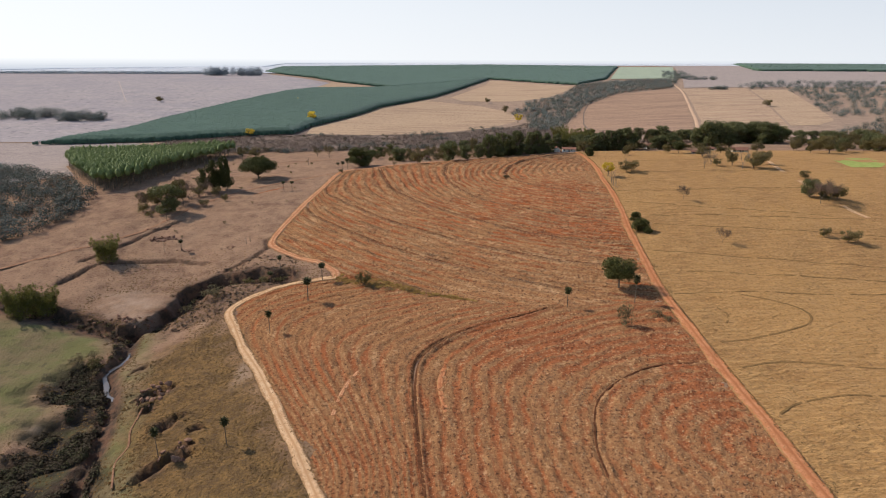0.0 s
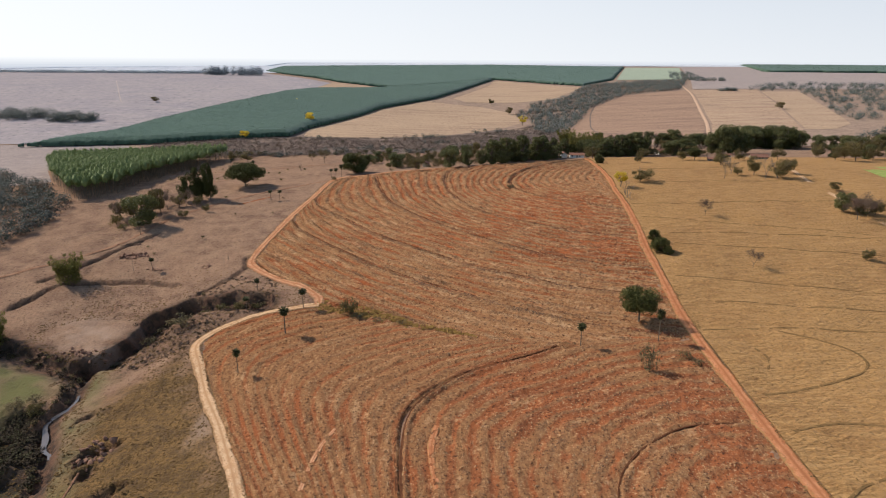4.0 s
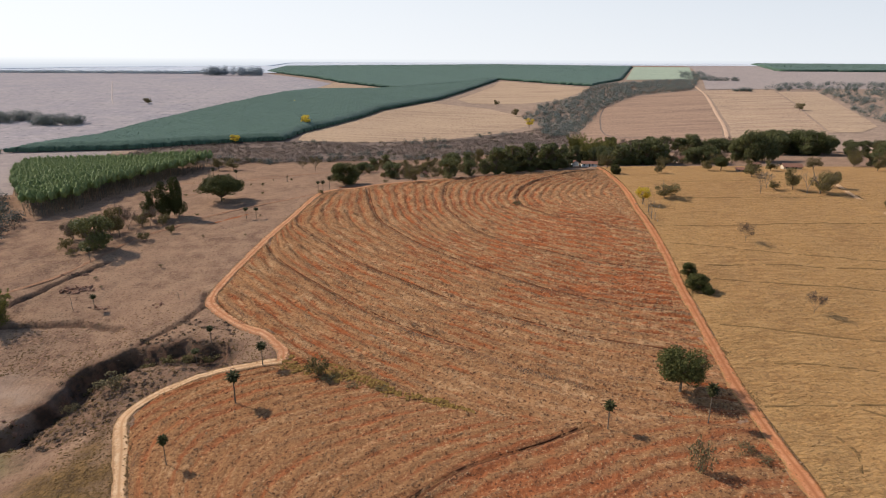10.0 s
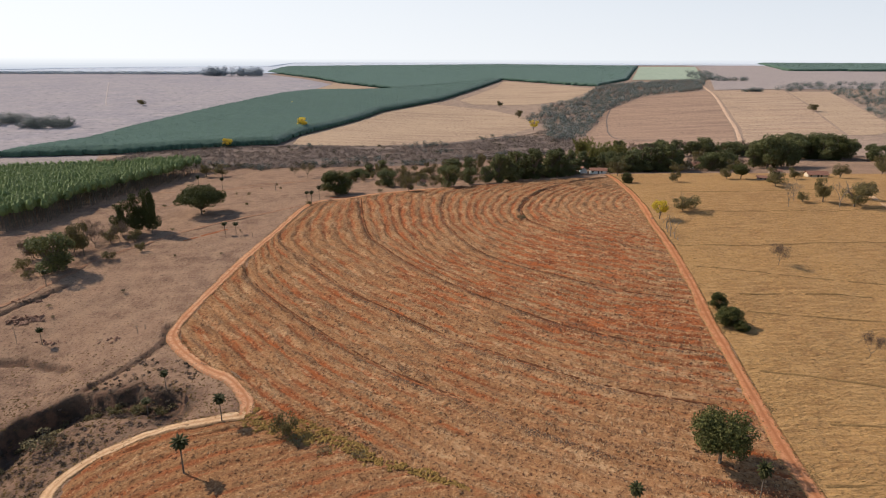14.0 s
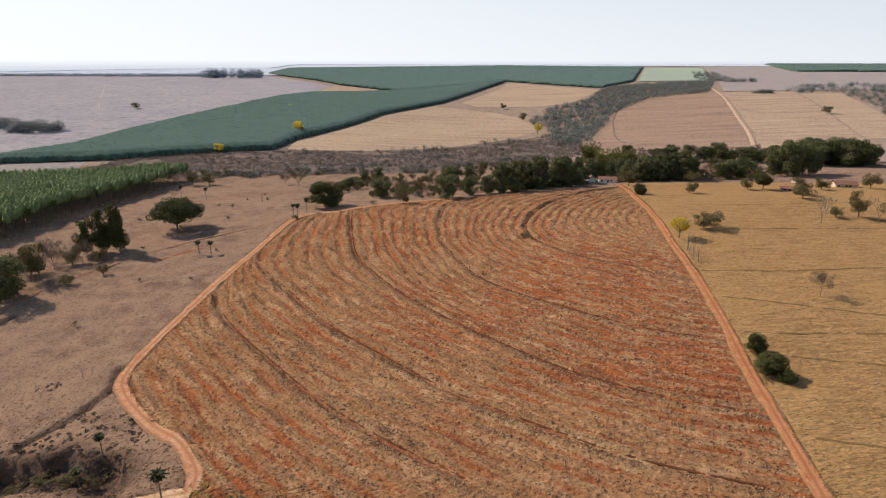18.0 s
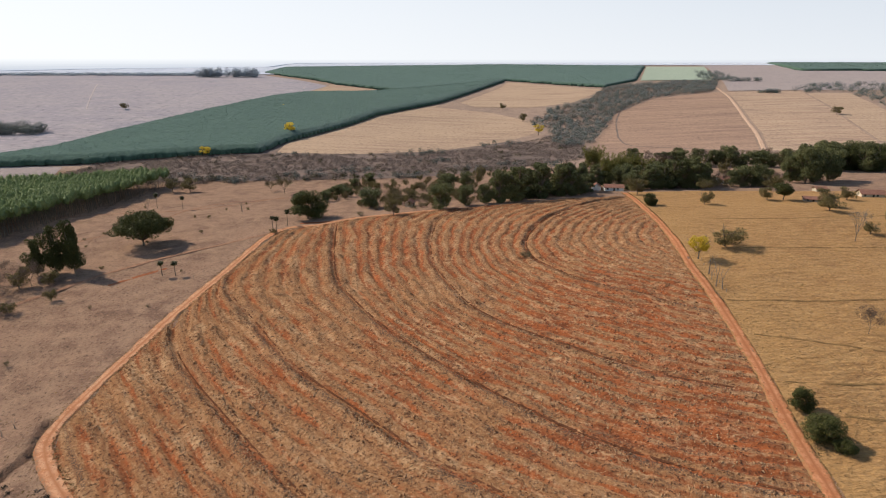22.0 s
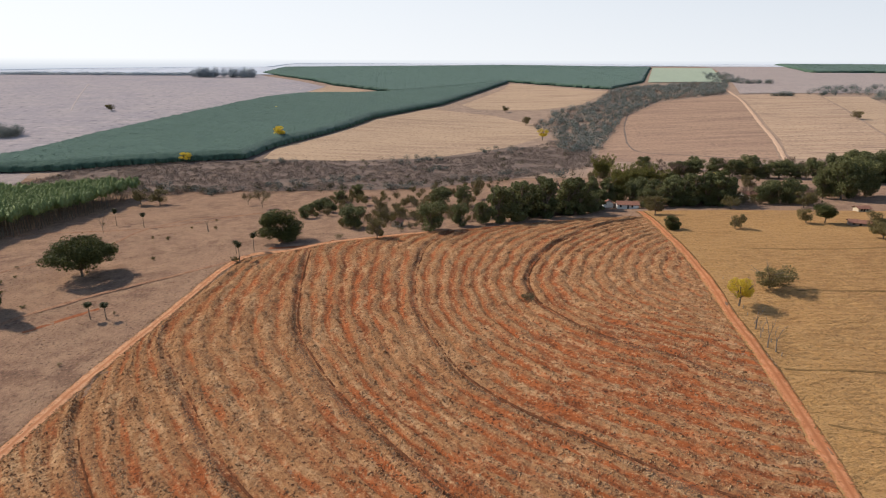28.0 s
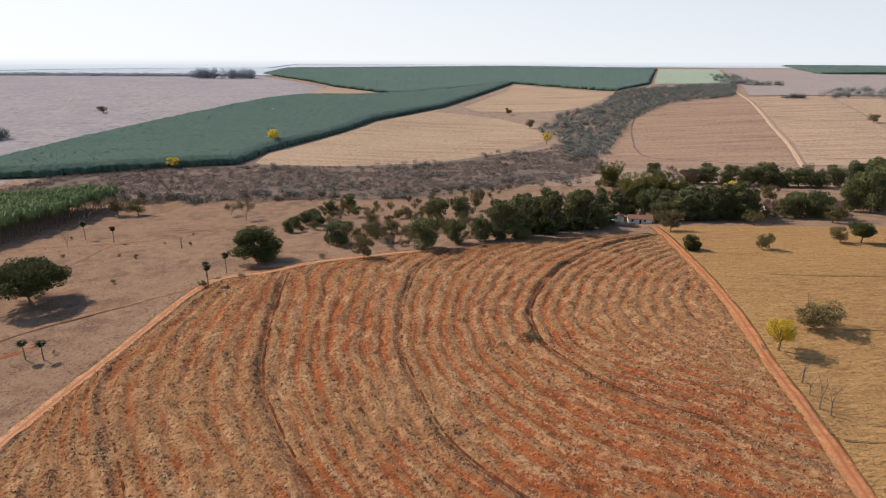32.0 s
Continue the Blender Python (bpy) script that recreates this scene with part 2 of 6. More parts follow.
def earth(name, c1, c2, c3, big=0.02, mid=0.25, fine=1.6, relief=0.3, streak=None, rough=0.95, haze_sheen=0.0, fleck=0.55, ripple=0.0):
    """Ground cover: two tones in wide patches, flecks of a third, tussock relief; streak: (across, along, turn)."""
    m, t, b = nodes_of(name)
    p = t.nodes.new("ShaderNodeNewGeometry").outputs["Position"]
    q = stretched(t, p, *streak) if streak else p
    wide = ramp(t, noise_of(t, p, big, 4), 0.36, 0.64)
    m1 = ramp(t, noise_of(t, q, mid, 4), 0.38, 0.66)
    f1 = noise_of(t, p, fine, 3, 0.7)
    col = mix(t, c1, c2, wide)
    col = mix(t, col, c3, m1)
    col = mix(t, col, tuple(fleck * v for v in c2), ramp(t, f1, 0.54, 0.74))
    col = mix(t, col, tuple(min(1, 1.35 * v) for v in c1), ramp(t, f1, 0.44, 0.28))
    t.links.new(col, b.inputs["Base Color"])
    b.inputs["Roughness"].default_value = rough
    b.inputs["Specular IOR Level"].default_value = 0.0
    bump(t, b, noise_of(t, stretched(t, p, 0.45, 1.0, streak[2]), 1.1, 4, 0.65) if ripple else f1, ripple or relief)
    # Bluish sheen stands in for aerial haze, strongest at grazing angles.
    if haze_sheen:
        b.inputs["Sheen Weight"].default_value = haze_sheen
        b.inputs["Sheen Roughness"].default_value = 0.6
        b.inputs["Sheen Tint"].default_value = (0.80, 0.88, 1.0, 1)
    return m


def road_mat(name, c1, c2, c3, verge1, verge2):
    """Packed earth with paler wheel lanes, that breaks up into weeds and crumbled soil at its edges."""
    m = earth(name, c1, c2, c3, 0.05, 0.5, 2.5, 0.1)
    t = m.node_tree
    b = t.nodes["Principled BSDF"]
    col = b.inputs["Base Color"].links[0].from_socket
    p = t.nodes.new("ShaderNodeNewGeometry").outputs["Position"]
    a = t.nodes.new("ShaderNodeAttribute")
    a.attribute_name = "side"
    off = t.nodes.new("ShaderNodeMath")
    off.operation = "ABSOLUTE"
    t.links.new(a.outputs["Fac"], off.inputs[0])
    rag = t.nodes.new("ShaderNodeMath")
    rag.operation = "MULTIPLY_ADD"
    rag.inputs[1].default_value = 1.1
    t.links.new(noise_of(t, p, 0.55, 4, 0.7), rag.inputs[0])
    t.links.new(off.outputs[0], rag.inputs[2])
    mid = mix(t, tuple(0.86 * v for v in c2), col, ramp(t, off.outputs[0], 0.0, 0.3))
    verge = mix(t, verge1, verge2, ramp(t, noise_of(t, p, 1.3, 3, 0.7), 0.4, 0.6))
    t.links.new(mix(t, mid, verge, ramp(t, rag.outputs[0], 1.12, 1.4)), b.inputs["Base Color"])
    return m


def ground_mat():
    """Dry pasture with green sward, dark scrub, shade-darkened bank soil and golden tussocks where the stored cover
    says.
    """
    m = earth("dry_pasture", (0.248, 0.146, 0.089), (0.155, 0.088, 0.055), (0.284, 0.174, 0.106), 0.035, 0.16, 1.1, 0.6, haze_sheen=0.05, fleck=0.42)
    t = m.node_tree
    b = t.nodes["Principled BSDF"]
    old = b.inputs["Base Color"].links[0].from_socket
    a = t.nodes.new("ShaderNodeAttribute")
    a.attribute_name = "cover"
    sep = t.nodes.new("ShaderNodeSeparateXYZ")
    t.links.new(a.outputs["Vector"], sep.inputs[0])
    p = t.nodes.new("ShaderNodeNewGeometry").outputs["Position"]
    n1, n2 = noise_of(t, p, 0.35, 4), noise_of(t, p, 1.7, 3, 0.7)
    green = mix(t, (0.128, 0.118, 0.044), (0.165, 0.122, 0.062), ramp(t, noise_of(t, p, 0.09, 4), 0.40, 0.62))
    green = mix(t, green, (0.075, 0.065, 0.03), ramp(t, n1, 0.55, 0.75))
    # Thicket floor: dark scrub soil, deepened as well for the shaded creek bank.
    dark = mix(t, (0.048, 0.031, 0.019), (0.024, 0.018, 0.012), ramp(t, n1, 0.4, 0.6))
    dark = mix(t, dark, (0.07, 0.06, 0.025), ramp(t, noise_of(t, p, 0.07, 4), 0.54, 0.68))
    gold = mix(t, (0.175, 0.10, 0.035), (0.105, 0.062, 0.025), ramp(t, n1, 0.40, 0.60))
    gold = mix(t, gold, (0.07, 0.043, 0.022), ramp(t, n2, 0.50, 0.68))
    col = mix(t, old, gold, sep.outputs[2])
    col = mix(t, col, green, sep.outputs[0])
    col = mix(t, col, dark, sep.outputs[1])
    a3 = t.nodes.new("ShaderNodeAttribute")
    a3.attribute_name = "bank"
    # Bank soil, its colour darkened further for shade on the gully walls.
    soil = mix(t, (0.125, 0.066, 0.04), (0.055, 0.036, 0.024), ramp(t, n1, 0.42, 0.6))
    col = mix(t, col, soil, a3.outputs["Fac"])
    a2 = t.nodes.new("ShaderNodeAttribute")
    a2.attribute_name = "bare"
    col = mix(t, col, mix(t, (0.42, 0.30, 0.215), (0.31, 0.205, 0.145), n1), a2.outputs["Fac"])
    t.links.new(col, b.inputs["Base Color"])
    return m


def leafy(name, c1, c2, rough=0.6, trans=0.25, haze_sheen=0.0):
    """Foliage: each clump its own tone, each tree a shift."""
    m, t, b = nodes_of(name)
    g = t.nodes.new("ShaderNodeNewGeometry")
    o = t.nodes.new("ShaderNodeObjectInfo")
    col = mix(t, c1, c2, g.outputs["Random Per Island"])
    col = mix(t, col, tuple(0.72 * v for v in c1), ramp(t, o.outputs["Random"], 0.0, 1.6))
    t.links.new(col, b.inputs["Base Color"])
    b.inputs["Roughness"].default_value = rough
    b.inputs["Specular IOR Level"].default_value = 0.08
    # The same bluish sheen on leaves, in place of distance haze.
    if haze_sheen:
        b.inputs["Sheen Weight"].default_value = haze_sheen
        b.inputs["Sheen Roughness"].default_value = 0.6
        b.inputs["Sheen Tint"].default_value = (0.80, 0.88, 1.0, 1)
    tr = t.nodes.new("ShaderNodeBsdfTranslucent")
    t.links.new(col, tr.inputs["Color"])
    ms = t.nodes.new("ShaderNodeMixShader")
    ms.inputs[0].default_value = trans
    t.links.new(b.outputs[0], ms.inputs[1])
    t.links.new(tr.outputs[0], ms.inputs[2])
    t.links.new(ms.outputs[0], t.nodes["Material Output"].inputs["Surface"])
    return m


def plain(name, c1, c2, scale=4.0, rough=0.8, relief=0.01):
    m, t, b = nodes_of(name)
    tc = t.nodes.new("ShaderNodeTexCoord").outputs["Object"]
    f1 = noise_of(t, tc, scale, 4)
    t.links.new(mix(t, c1, c2, ramp(t, f1, 0.35, 0.65)), b.inputs["Base Color"])
    b.inputs["Roughness"].default_value = rough
    b.inputs["Specular IOR Level"].default_value = 0.1
    bump(t, b, f1, relief)
    return m


def field_mat():
    """Ploughed red soil under rows of straw; runs along the stored row coordinate (across, along, kind)."""
    m, t, b = nodes_of("ploughed_soil")
    a = t.nodes.new("ShaderNodeAttribute")
    a.attribute_name = "row"
    p = t.nodes.new("ShaderNodeNewGeometry").outputs["Position"]
    row = a.outputs["Vector"]
    sep = t.nodes.new("ShaderNodeSeparateXYZ")
    t.links.new(row, sep.inputs[0])
    band = noise_of(t, stretched(t, row, 0.5, 0.085), 1.0, 5, 0.7)
    fineband = noise_of(t, stretched(t, row, 1.4, 0.38), 1.0, 4, 0.7)
    wide = noise_of(t, p, 0.017, 4, 0.6)
    speck = noise_of(t, p, 1.25, 4, 0.72)
    a2 = t.nodes.new("ShaderNodeAttribute")
    a2.attribute_name = "state"
    st = t.nodes.new("ShaderNodeSeparateXYZ")
    t.links.new(a2.outputs["Vector"], st.inputs[0])
    tone = mix(t, (0.31, 0.091, 0.031), (0.19, 0.060, 0.024), ramp(t, noise_of(t, stretched(t, row, 0.35, 0.07), 1.0, 4, 0.65), 0.40, 0.62))
    tone = mix(t, tone, (0.215, 0.098, 0.048), st.outputs[1])
    straw = mix(t, (0.335, 0.172, 0.078), (0.23, 0.103, 0.044), ramp(t, fineband, 0.35, 0.65))
    straw = mix(t, straw, (0.20, 0.098, 0.044), st.outputs[1])
    wave = t.nodes.new("ShaderNodeMath")
    wave.operation = "MULTIPLY"
    wave.inputs[1].default_value = 2 * math.pi / 4.5
    t.links.new(sep.outputs[0], wave.inputs[0])
    crest = t.nodes.new("ShaderNodeMath")
    crest.operation = "SINE"
    t.links.new(wave.outputs[0], crest.inputs[0])
    total = ramp(t, band, 0.34, 0.60)
    for src, weight in ((ramp(t, wide, 0.60, 0.38), 0.7), (crest.outputs[0], 0.50), (st.outputs[0], -0.85), (ramp(t, fineband, 0.3, 0.7), 0.35), (ramp(t, noise_of(t, p, 0.22, 4, 0.7), 0.35, 0.65), 0.4)):
        n = t.nodes.new("ShaderNodeMath")
        n.operation = "MULTIPLY_ADD"
        n.inputs[1].default_value = weight
        t.links.new(src, n.inputs[0])
        t.links.new(total, n.inputs[2])
        total = n.outputs[0]
    col = mix(t, tone, straw, ramp(t, total, 0.68, 1.38))
    sheaf = t.nodes.new("ShaderNodeMath")
    sheaf.operation = "MULTIPLY"
    t.links.new(ramp(t, noise_of(t, stretched(t, row, 0.3, 0.09), 1.0, 4, 0.7), 0.48, 0.64), sheaf.inputs[0])
    t.links.new(ramp(t, noise_of(t, p, 0.7, 3, 0.7), 0.38, 0.58), sheaf.inputs[1])
    less = t.nodes.new("ShaderNodeMath")
    less.operation = "SUBTRACT"
    less.use_clamp = True
    t.links.new(sheaf.outputs[0], less.inputs[0])
    t.links.new(st.outputs[1], less.inputs[1])
    col = mix(t, col, (0.43, 0.258, 0.132), less.outputs[0])
    col = mix(t, col, (0.085, 0.038, 0.021), ramp(t, speck, 0.54, 0.64))
    col = mix(t, col, (0.42, 0.25, 0.13), ramp(t, speck, 0.43, 0.30))
    litter = t.nodes.new("ShaderNodeMath")
    litter.operation = "MULTIPLY"
    t.links.new(sep.outputs[2], litter.inputs[0])
    t.links.new(ramp(t, noise_of(t, p, 3.1, 2, 0.7), 0.42, 0.60), litter.inputs[1])
    col = mix(t, col, (0.10, 0.065, 0.045), ramp(t, litter.outputs[0], 0.05, 0.6))
    t.links.new(col, b.inputs["Base Color"])
    b.inputs["Roughness"].default_value = 0.95
    b.inputs["Specular IOR Level"].default_value = 0.0
    # Faint sheen stands in for haze over the far rows.
    b.inputs["Sheen Weight"].default_value = 0.02
    b.inputs["Sheen Roughness"].default_value = 0.5
    b.inputs["Sheen Tint"].default_value = (0.9, 0.9, 1.0, 1)
    bump(t, b, speck, 0.5)
    return m


M_GROUND = ground_mat()
M_GOLD = earth("golden_grass", (0.332, 0.181, 0.065), (0.25, 0.13, 0.049), (0.375, 0.213, 0.083), 0.02, 0.6, 0.95, 0.9, (0.22, 1.0, 3), fleck=0.6, ripple=1.0, haze_sheen=0.04)
M_FIELD = field_mat()
M_ROAD = road_mat("red_earth", (0.43, 0.175, 0.078), (0.36, 0.138, 0.062), (0.48, 0.22, 0.11), (0.30, 0.125, 0.055), (0.27, 0.16, 0.07))
M_TAN = road_mat("pale_earth", (0.50, 0.32, 0.18), (0.44, 0.25, 0.13), (0.56, 0.38, 0.23), (0.27, 0.155, 0.085), (0.33, 0.20, 0.105))
M_TRACK = road_mat("dusty_red_earth", (0.46, 0.225, 0.115), (0.39, 0.165, 0.08), (0.52, 0.29, 0.165), (0.32, 0.135, 0.066), (0.25, 0.15, 0.09))
M_PATH = earth("trodden_earth", (0.25, 0.135, 0.082), (0.20, 0.105, 0.065), (0.30, 0.175, 0.11), 0.08, 0.4, 1.8, 0.1)
M_FARROAD = earth("pale_pink_earth", (0.47, 0.31, 0.21), (0.41, 0.26, 0.17), (0.52, 0.36, 0.25), 0.05, 0.3, 1.0, 0.05)
M_DUST = earth("pale_dust", (0.38, 0.31, 0.275), (0.345, 0.28, 0.25), (0.42, 0.35, 0.31), 0.05, 0.3, 1.0, 0.05, haze_sheen=0.05)
M_SCRUB = earth("scrub_floor", (0.165, 0.115, 0.088), (0.215, 0.148, 0.108), (0.125, 0.09, 0.072), 0.02, 0.12, 0.6, 0.6, haze_sheen=0.05)
M_STUB = earth("tan_stubble", (0.355, 0.235, 0.14), (0.275, 0.175, 0.108), (0.40, 0.27, 0.165), 0.009, 0.1, 0.3, 0.3, (0.07, 1, 3), haze_sheen=0.07)
M_MOWN = earth("mown_windrows", (0.335, 0.212, 0.128), (0.24, 0.148, 0.096), (0.41, 0.28, 0.172), 0.012, 0.16, 0.3, 0.3, (0.04, 1, -4), haze_sheen=0.07)
M_BROWN = earth("brown_tilth", (0.272, 0.163, 0.103), (0.205, 0.12, 0.08), (0.325, 0.205, 0.128), 0.007, 0.09, 0.3, 0.3, (0.07, 1, 3), haze_sheen=0.06)
# Far grassland and crop: base colours greyed to take in distance haze.
M_PALE = earth("pale_grassland", (0.275, 0.222, 0.21), (0.23, 0.19, 0.19), (0.30, 0.242, 0.22), 0.004, 0.02, 0.12, 0.1, haze_sheen=0.14)
M_GREENF = earth("green_crop", (0.26, 0.29, 0.185), (0.23, 0.26, 0.165), (0.28, 0.31, 0.20), 0.01, 0.06, 0.3, 0.3, haze_sheen=0.15)
M_LAWN = earth("green_sward", (0.27, 0.31, 0.09), (0.31, 0.33, 0.11), (0.22, 0.26, 0.075), 0.04, 0.3, 1.4, 0.3)
M_WATER, _t, _b = nodes_of("creek_water")
_b.inputs["Base Color"].default_value = (0.12, 0.10, 0.09, 1)
_b.inputs["Roughness"].default_value = 0.08
bump(_t, _b, noise_of(_t, _t.nodes.new("ShaderNodeNewGeometry").outputs["Position"], 2.5, 3), 0.05)
M_LEAF = leafy("dark_leaf", (0.098, 0.104, 0.040), (0.19, 0.178, 0.066), 0.6, 0.25, 0.05)
M_DEEPLEAF = leafy("deep_green_leaf", (0.058, 0.064, 0.021), (0.135, 0.126, 0.040), 0.6, 0.18)
M_LEAF2 = leafy("olive_leaf", (0.132, 0.106, 0.042), (0.205, 0.162, 0.068), 0.6, 0.25)
M_BAMBOO = leafy("bamboo_leaf", (0.105, 0.105, 0.03), (0.235, 0.205, 0.055), 0.6, 0.25)
M_EUC = leafy("plantation_leaf", (0.155, 0.195, 0.075), (0.215, 0.255, 0.095), 0.6, 0.12)
# Foliage colour paled and blued, painting distance haze into it.
M_HAZYLEAF = leafy("haze_paled_leaf", (0.25, 0.28, 0.30), (0.29, 0.32, 0.335), 0.8, 0.1, 0.7)
M_HEATH = leafy("heath_twigs", (0.15, 0.108, 0.085), (0.225, 0.168, 0.132), 0.8, 0.2, 0.1)
M_GALLERY = leafy("grey_green_leaf", (0.098, 0.112, 0.088), (0.14, 0.15, 0.118), 0.7, 0.2, 0.3)
M_WOODL = leafy("blue_grey_leaf", (0.052, 0.062, 0.046), (0.09, 0.10, 0.074), 0.7, 0.2, 0.22)
M_BRUSH = leafy("dark_brush", (0.036, 0.027, 0.018), (0.085, 0.062, 0.036), 0.8, 0.1)
M_BANKLEAF = leafy("dull_olive_leaf", (0.05, 0.046, 0.022), (0.095, 0.084, 0.038), 0.7, 0.15)
M_YELLOW = leafy("yellow_blossom", (0.64, 0.47, 0.045), (0.76, 0.59, 0.09), 0.6, 0.5)
M_GREY = leafy("grey_twigs", (0.15, 0.115, 0.058), (0.225, 0.178, 0.092), 0.8, 0.1)
M_MAUVE = leafy("mauve_twigs", (0.15, 0.103, 0.076), (0.215, 0.152, 0.112), 0.8, 0.2)
M_PALM = leafy("palm_frond", (0.042, 0.042, 0.015), (0.082, 0.076, 0.026), 0.6, 0.15)
M_STRAW = leafy("dry_grass", (0.26, 0.15, 0.06), (0.37, 0.22, 0.09), 0.8, 0.15)
M_BARK = plain("bark", (0.12, 0.09, 0.065), (0.20, 0.155, 0.115), 3.0, 0.9, 0.05)
M_PALEBARK = plain("pale_bark", (0.17, 0.13, 0.10), (0.26, 0.21, 0.165), 3.0, 0.9, 0.05)
M_WHITE = plain("whitewash", (0.78, 0.76, 0.72), (0.68, 0.65, 0.60), 0.8, 0.8)
M_CREAM = plain("cream_wall", (0.55, 0.47, 0.34), (0.47, 0.39, 0.28), 0.8, 0.8)
M_TILE = plain("clay_tiles", (0.27, 0.135, 0.092), (0.19, 0.09, 0.062), 1.5, 0.85)
M_DARK = plain("dark_opening", (0.03, 0.028, 0.025), (0.05, 0.045, 0.04), 2.0, 0.6)
M_WOOD = plain("weathered_wood", (0.22, 0.18, 0.14), (0.32, 0.27, 0.22), 3.0, 0.9)
M_STONE = plain("rubble", (0.27, 0.15, 0.10), (0.16, 0.085, 0.056), 1.0, 0.9, 0.05)


# ---- ground ----
def spread(fine_lo, fine_hi, step, lo, hi, grow=1.12):
    a = list(np.arange(fine_lo, fine_hi + step / 2, step))
    d = step
    while a[-1] < hi:
        d *= grow
        a.append(a[-1] + d)
    d = step
    while a[0] > lo:
        d *= grow
        a.insert(0, a[0] - d)
    return np.array(a)


gx = spread(-190, 20, 1.0, -4200, 4200, 1.07)
gy = spread(92, 270, 1.0, -700, 4800, 1.032)
X, Y = np.meshgrid(gx, gy)
ground = new("ground", grid("ground", (X, Y, ground_height(X, Y)), None, M_GROUND))
tagged(ground, "dry tan pasture ground with eroded gullies", "ground", kind="structure")

near = (np.abs(X) < 330) & (Y > 30) & (Y < 330)
cover_at = np.zeros((*X.shape, 3))
ln = [np.where(near, v, 0) for v in (in_poly(X, Y, MEADOW, 5), in_poly(X, Y, SWARD2, 4), in_poly(X, Y, THICKET, 4), in_poly(X, Y, FLANK, 6))]
bank = np.clip(1.6 - away(X, Y, GULLY) / 5.5, 0, 1) * np.clip((-52 - X) / 8, 0, 1) + np.clip(1.5 - away(X, Y, CREEK) / 3.5, 0, 1)
for line in DITCHES:
    bank = np.maximum(bank, 0.8 * np.clip(1.5 - away(X, Y, line) / 1.6, 0, 1))
for px, py, ra, rb, w in PITS:
    bank = np.maximum(bank, np.clip(1.5 - np.hypot(X - px, Y - py) / (0.55 * (ra + rb)), 0, 1))
SLOPE = [(-106, 199), (-100, 220), (-62, 226), (-50, 219), (-75, 207), (-80, 196), (-95, 190)]
bank = np.maximum(bank, 0.55 * np.where(near, in_poly(X, Y, SLOPE, 4), 0))
sand = 0.42 * sum(np.clip(1.4 - np.hypot((X - px) / rx, (Y - py) / ry) + (vnoise(X / 3, Y / 3, 61) - 0.5), 0, 1) for px, py, rx, ry in ((-121, 211, 8, 5), (-112, 205, 5, 4), (-110.5, 140, 2.2, 1.4), (-57.5, 155, 2.6, 10), (-126, 222, 9, 4), (-118, 216, 12, 4)))
cover_at[..., 0] = np.maximum(ln[0], 0.9 * ln[1])
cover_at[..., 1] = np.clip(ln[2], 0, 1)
cover_at[..., 2] = ln[3]
att = ground.data.attributes.new("bare", "FLOAT", "POINT")
att.data.foreach_set("value", np.clip(sand, 0, 1).reshape(-1).astype(np.float32))
att = ground.data.attributes.new("bank", "FLOAT", "POINT")
att.data.foreach_set("value", np.clip(bank, 0, 1).reshape(-1).astype(np.float32))
att = ground.data.attributes.new("cover", "FLOAT_VECTOR", "POINT")
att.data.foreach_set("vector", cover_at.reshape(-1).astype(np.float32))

# ---- ploughed field ----
# lines of the earth terraces, which the plough follows: each list runs from one end of its terrace to the other
UPPER_C, LOWER_C, ROW = (130, 375), (70, 110), 4.5
UPPER = [
    [(100, 464), (79.6, 451), (57, 424), (45.6, 402), (39, 381), (39.5, 361), (44.6, 350), (54, 336), (72, 322)],
    [(12, 448), (2.3, 425), (0.7, 396), (0.8, 378), (2.6, 363), (5.3, 350), (10, 336), (16, 320), (28, 305), (43, 293), (56, 282), (67, 275.5), (81, 270.5)],
    [(-48, 432), (-41, 392), (-36.5, 370), (-32.5, 352), (-27, 338), (-15, 317), (-5, 303), (3.2, 293), (16, 279), (33, 263), (42, 256), (57, 247), (67, 242.5), (77, 239.5)],
    [(-69, 340), (-50, 314.5), (-33, 291), (-20.6, 277.5), (-7.7, 266), (3.5, 255), (17, 245), (31, 236), (45, 227), (52, 224), (74, 216)],
    [(-70, 302), (-52, 279), (-40.6, 267.6), (-31, 256), (-10, 237), (12, 222)],
]
LOWER = [
    [(73, 146), (64, 146.5), (56, 145), (47, 139), (40.6, 131.6), (37.2, 122), (35.4, 112), (35.6, 103)],
    [(37.6, 187.5), (27, 181.4), (12, 175.7), (2.9, 169), (-3.9, 160.5), (-6.2, 152), (-6.4, 137.7), (-5.1, 123), (-4, 110.7), (-2.8, 100)],
    [(10, 225), (-20, 218), (-48.8, 211), (-60, 205), (-72, 192), (-54, 156), (-38, 130), (-26, 108)],
]
TURN = np.linspace(-1.7, 1.8, 240)


def reach(line, centre):
    """Distance of a terrace from its centre for each bearing, and the bearings between which it runs."""
    q = np.array(curve(line, 2.0))
    w, r = np.arctan2(q[:, 1] - centre[1], centre[0] - q[:, 0]), np.hypot(q[:, 0] - centre[0], q[:, 1] - centre[1])
    o = np.argsort(w)
    r = np.interp(TURN, w[o], r[o])
    return np.convolve(np.pad(r, 4, mode="edge"), np.ones(9) / 9, mode="valid"), w.min(), w.max()


UPPER_R, LOWER_R = [reach(q, UPPER_C) for q in UPPER], [reach(q, LOWER_C) for q in LOWER]
UPPER_U, LOWER_U = [ROW * v for v in (20, 29, 37, 43, 48)], [ROW * v for v in (8, 18, 32)]


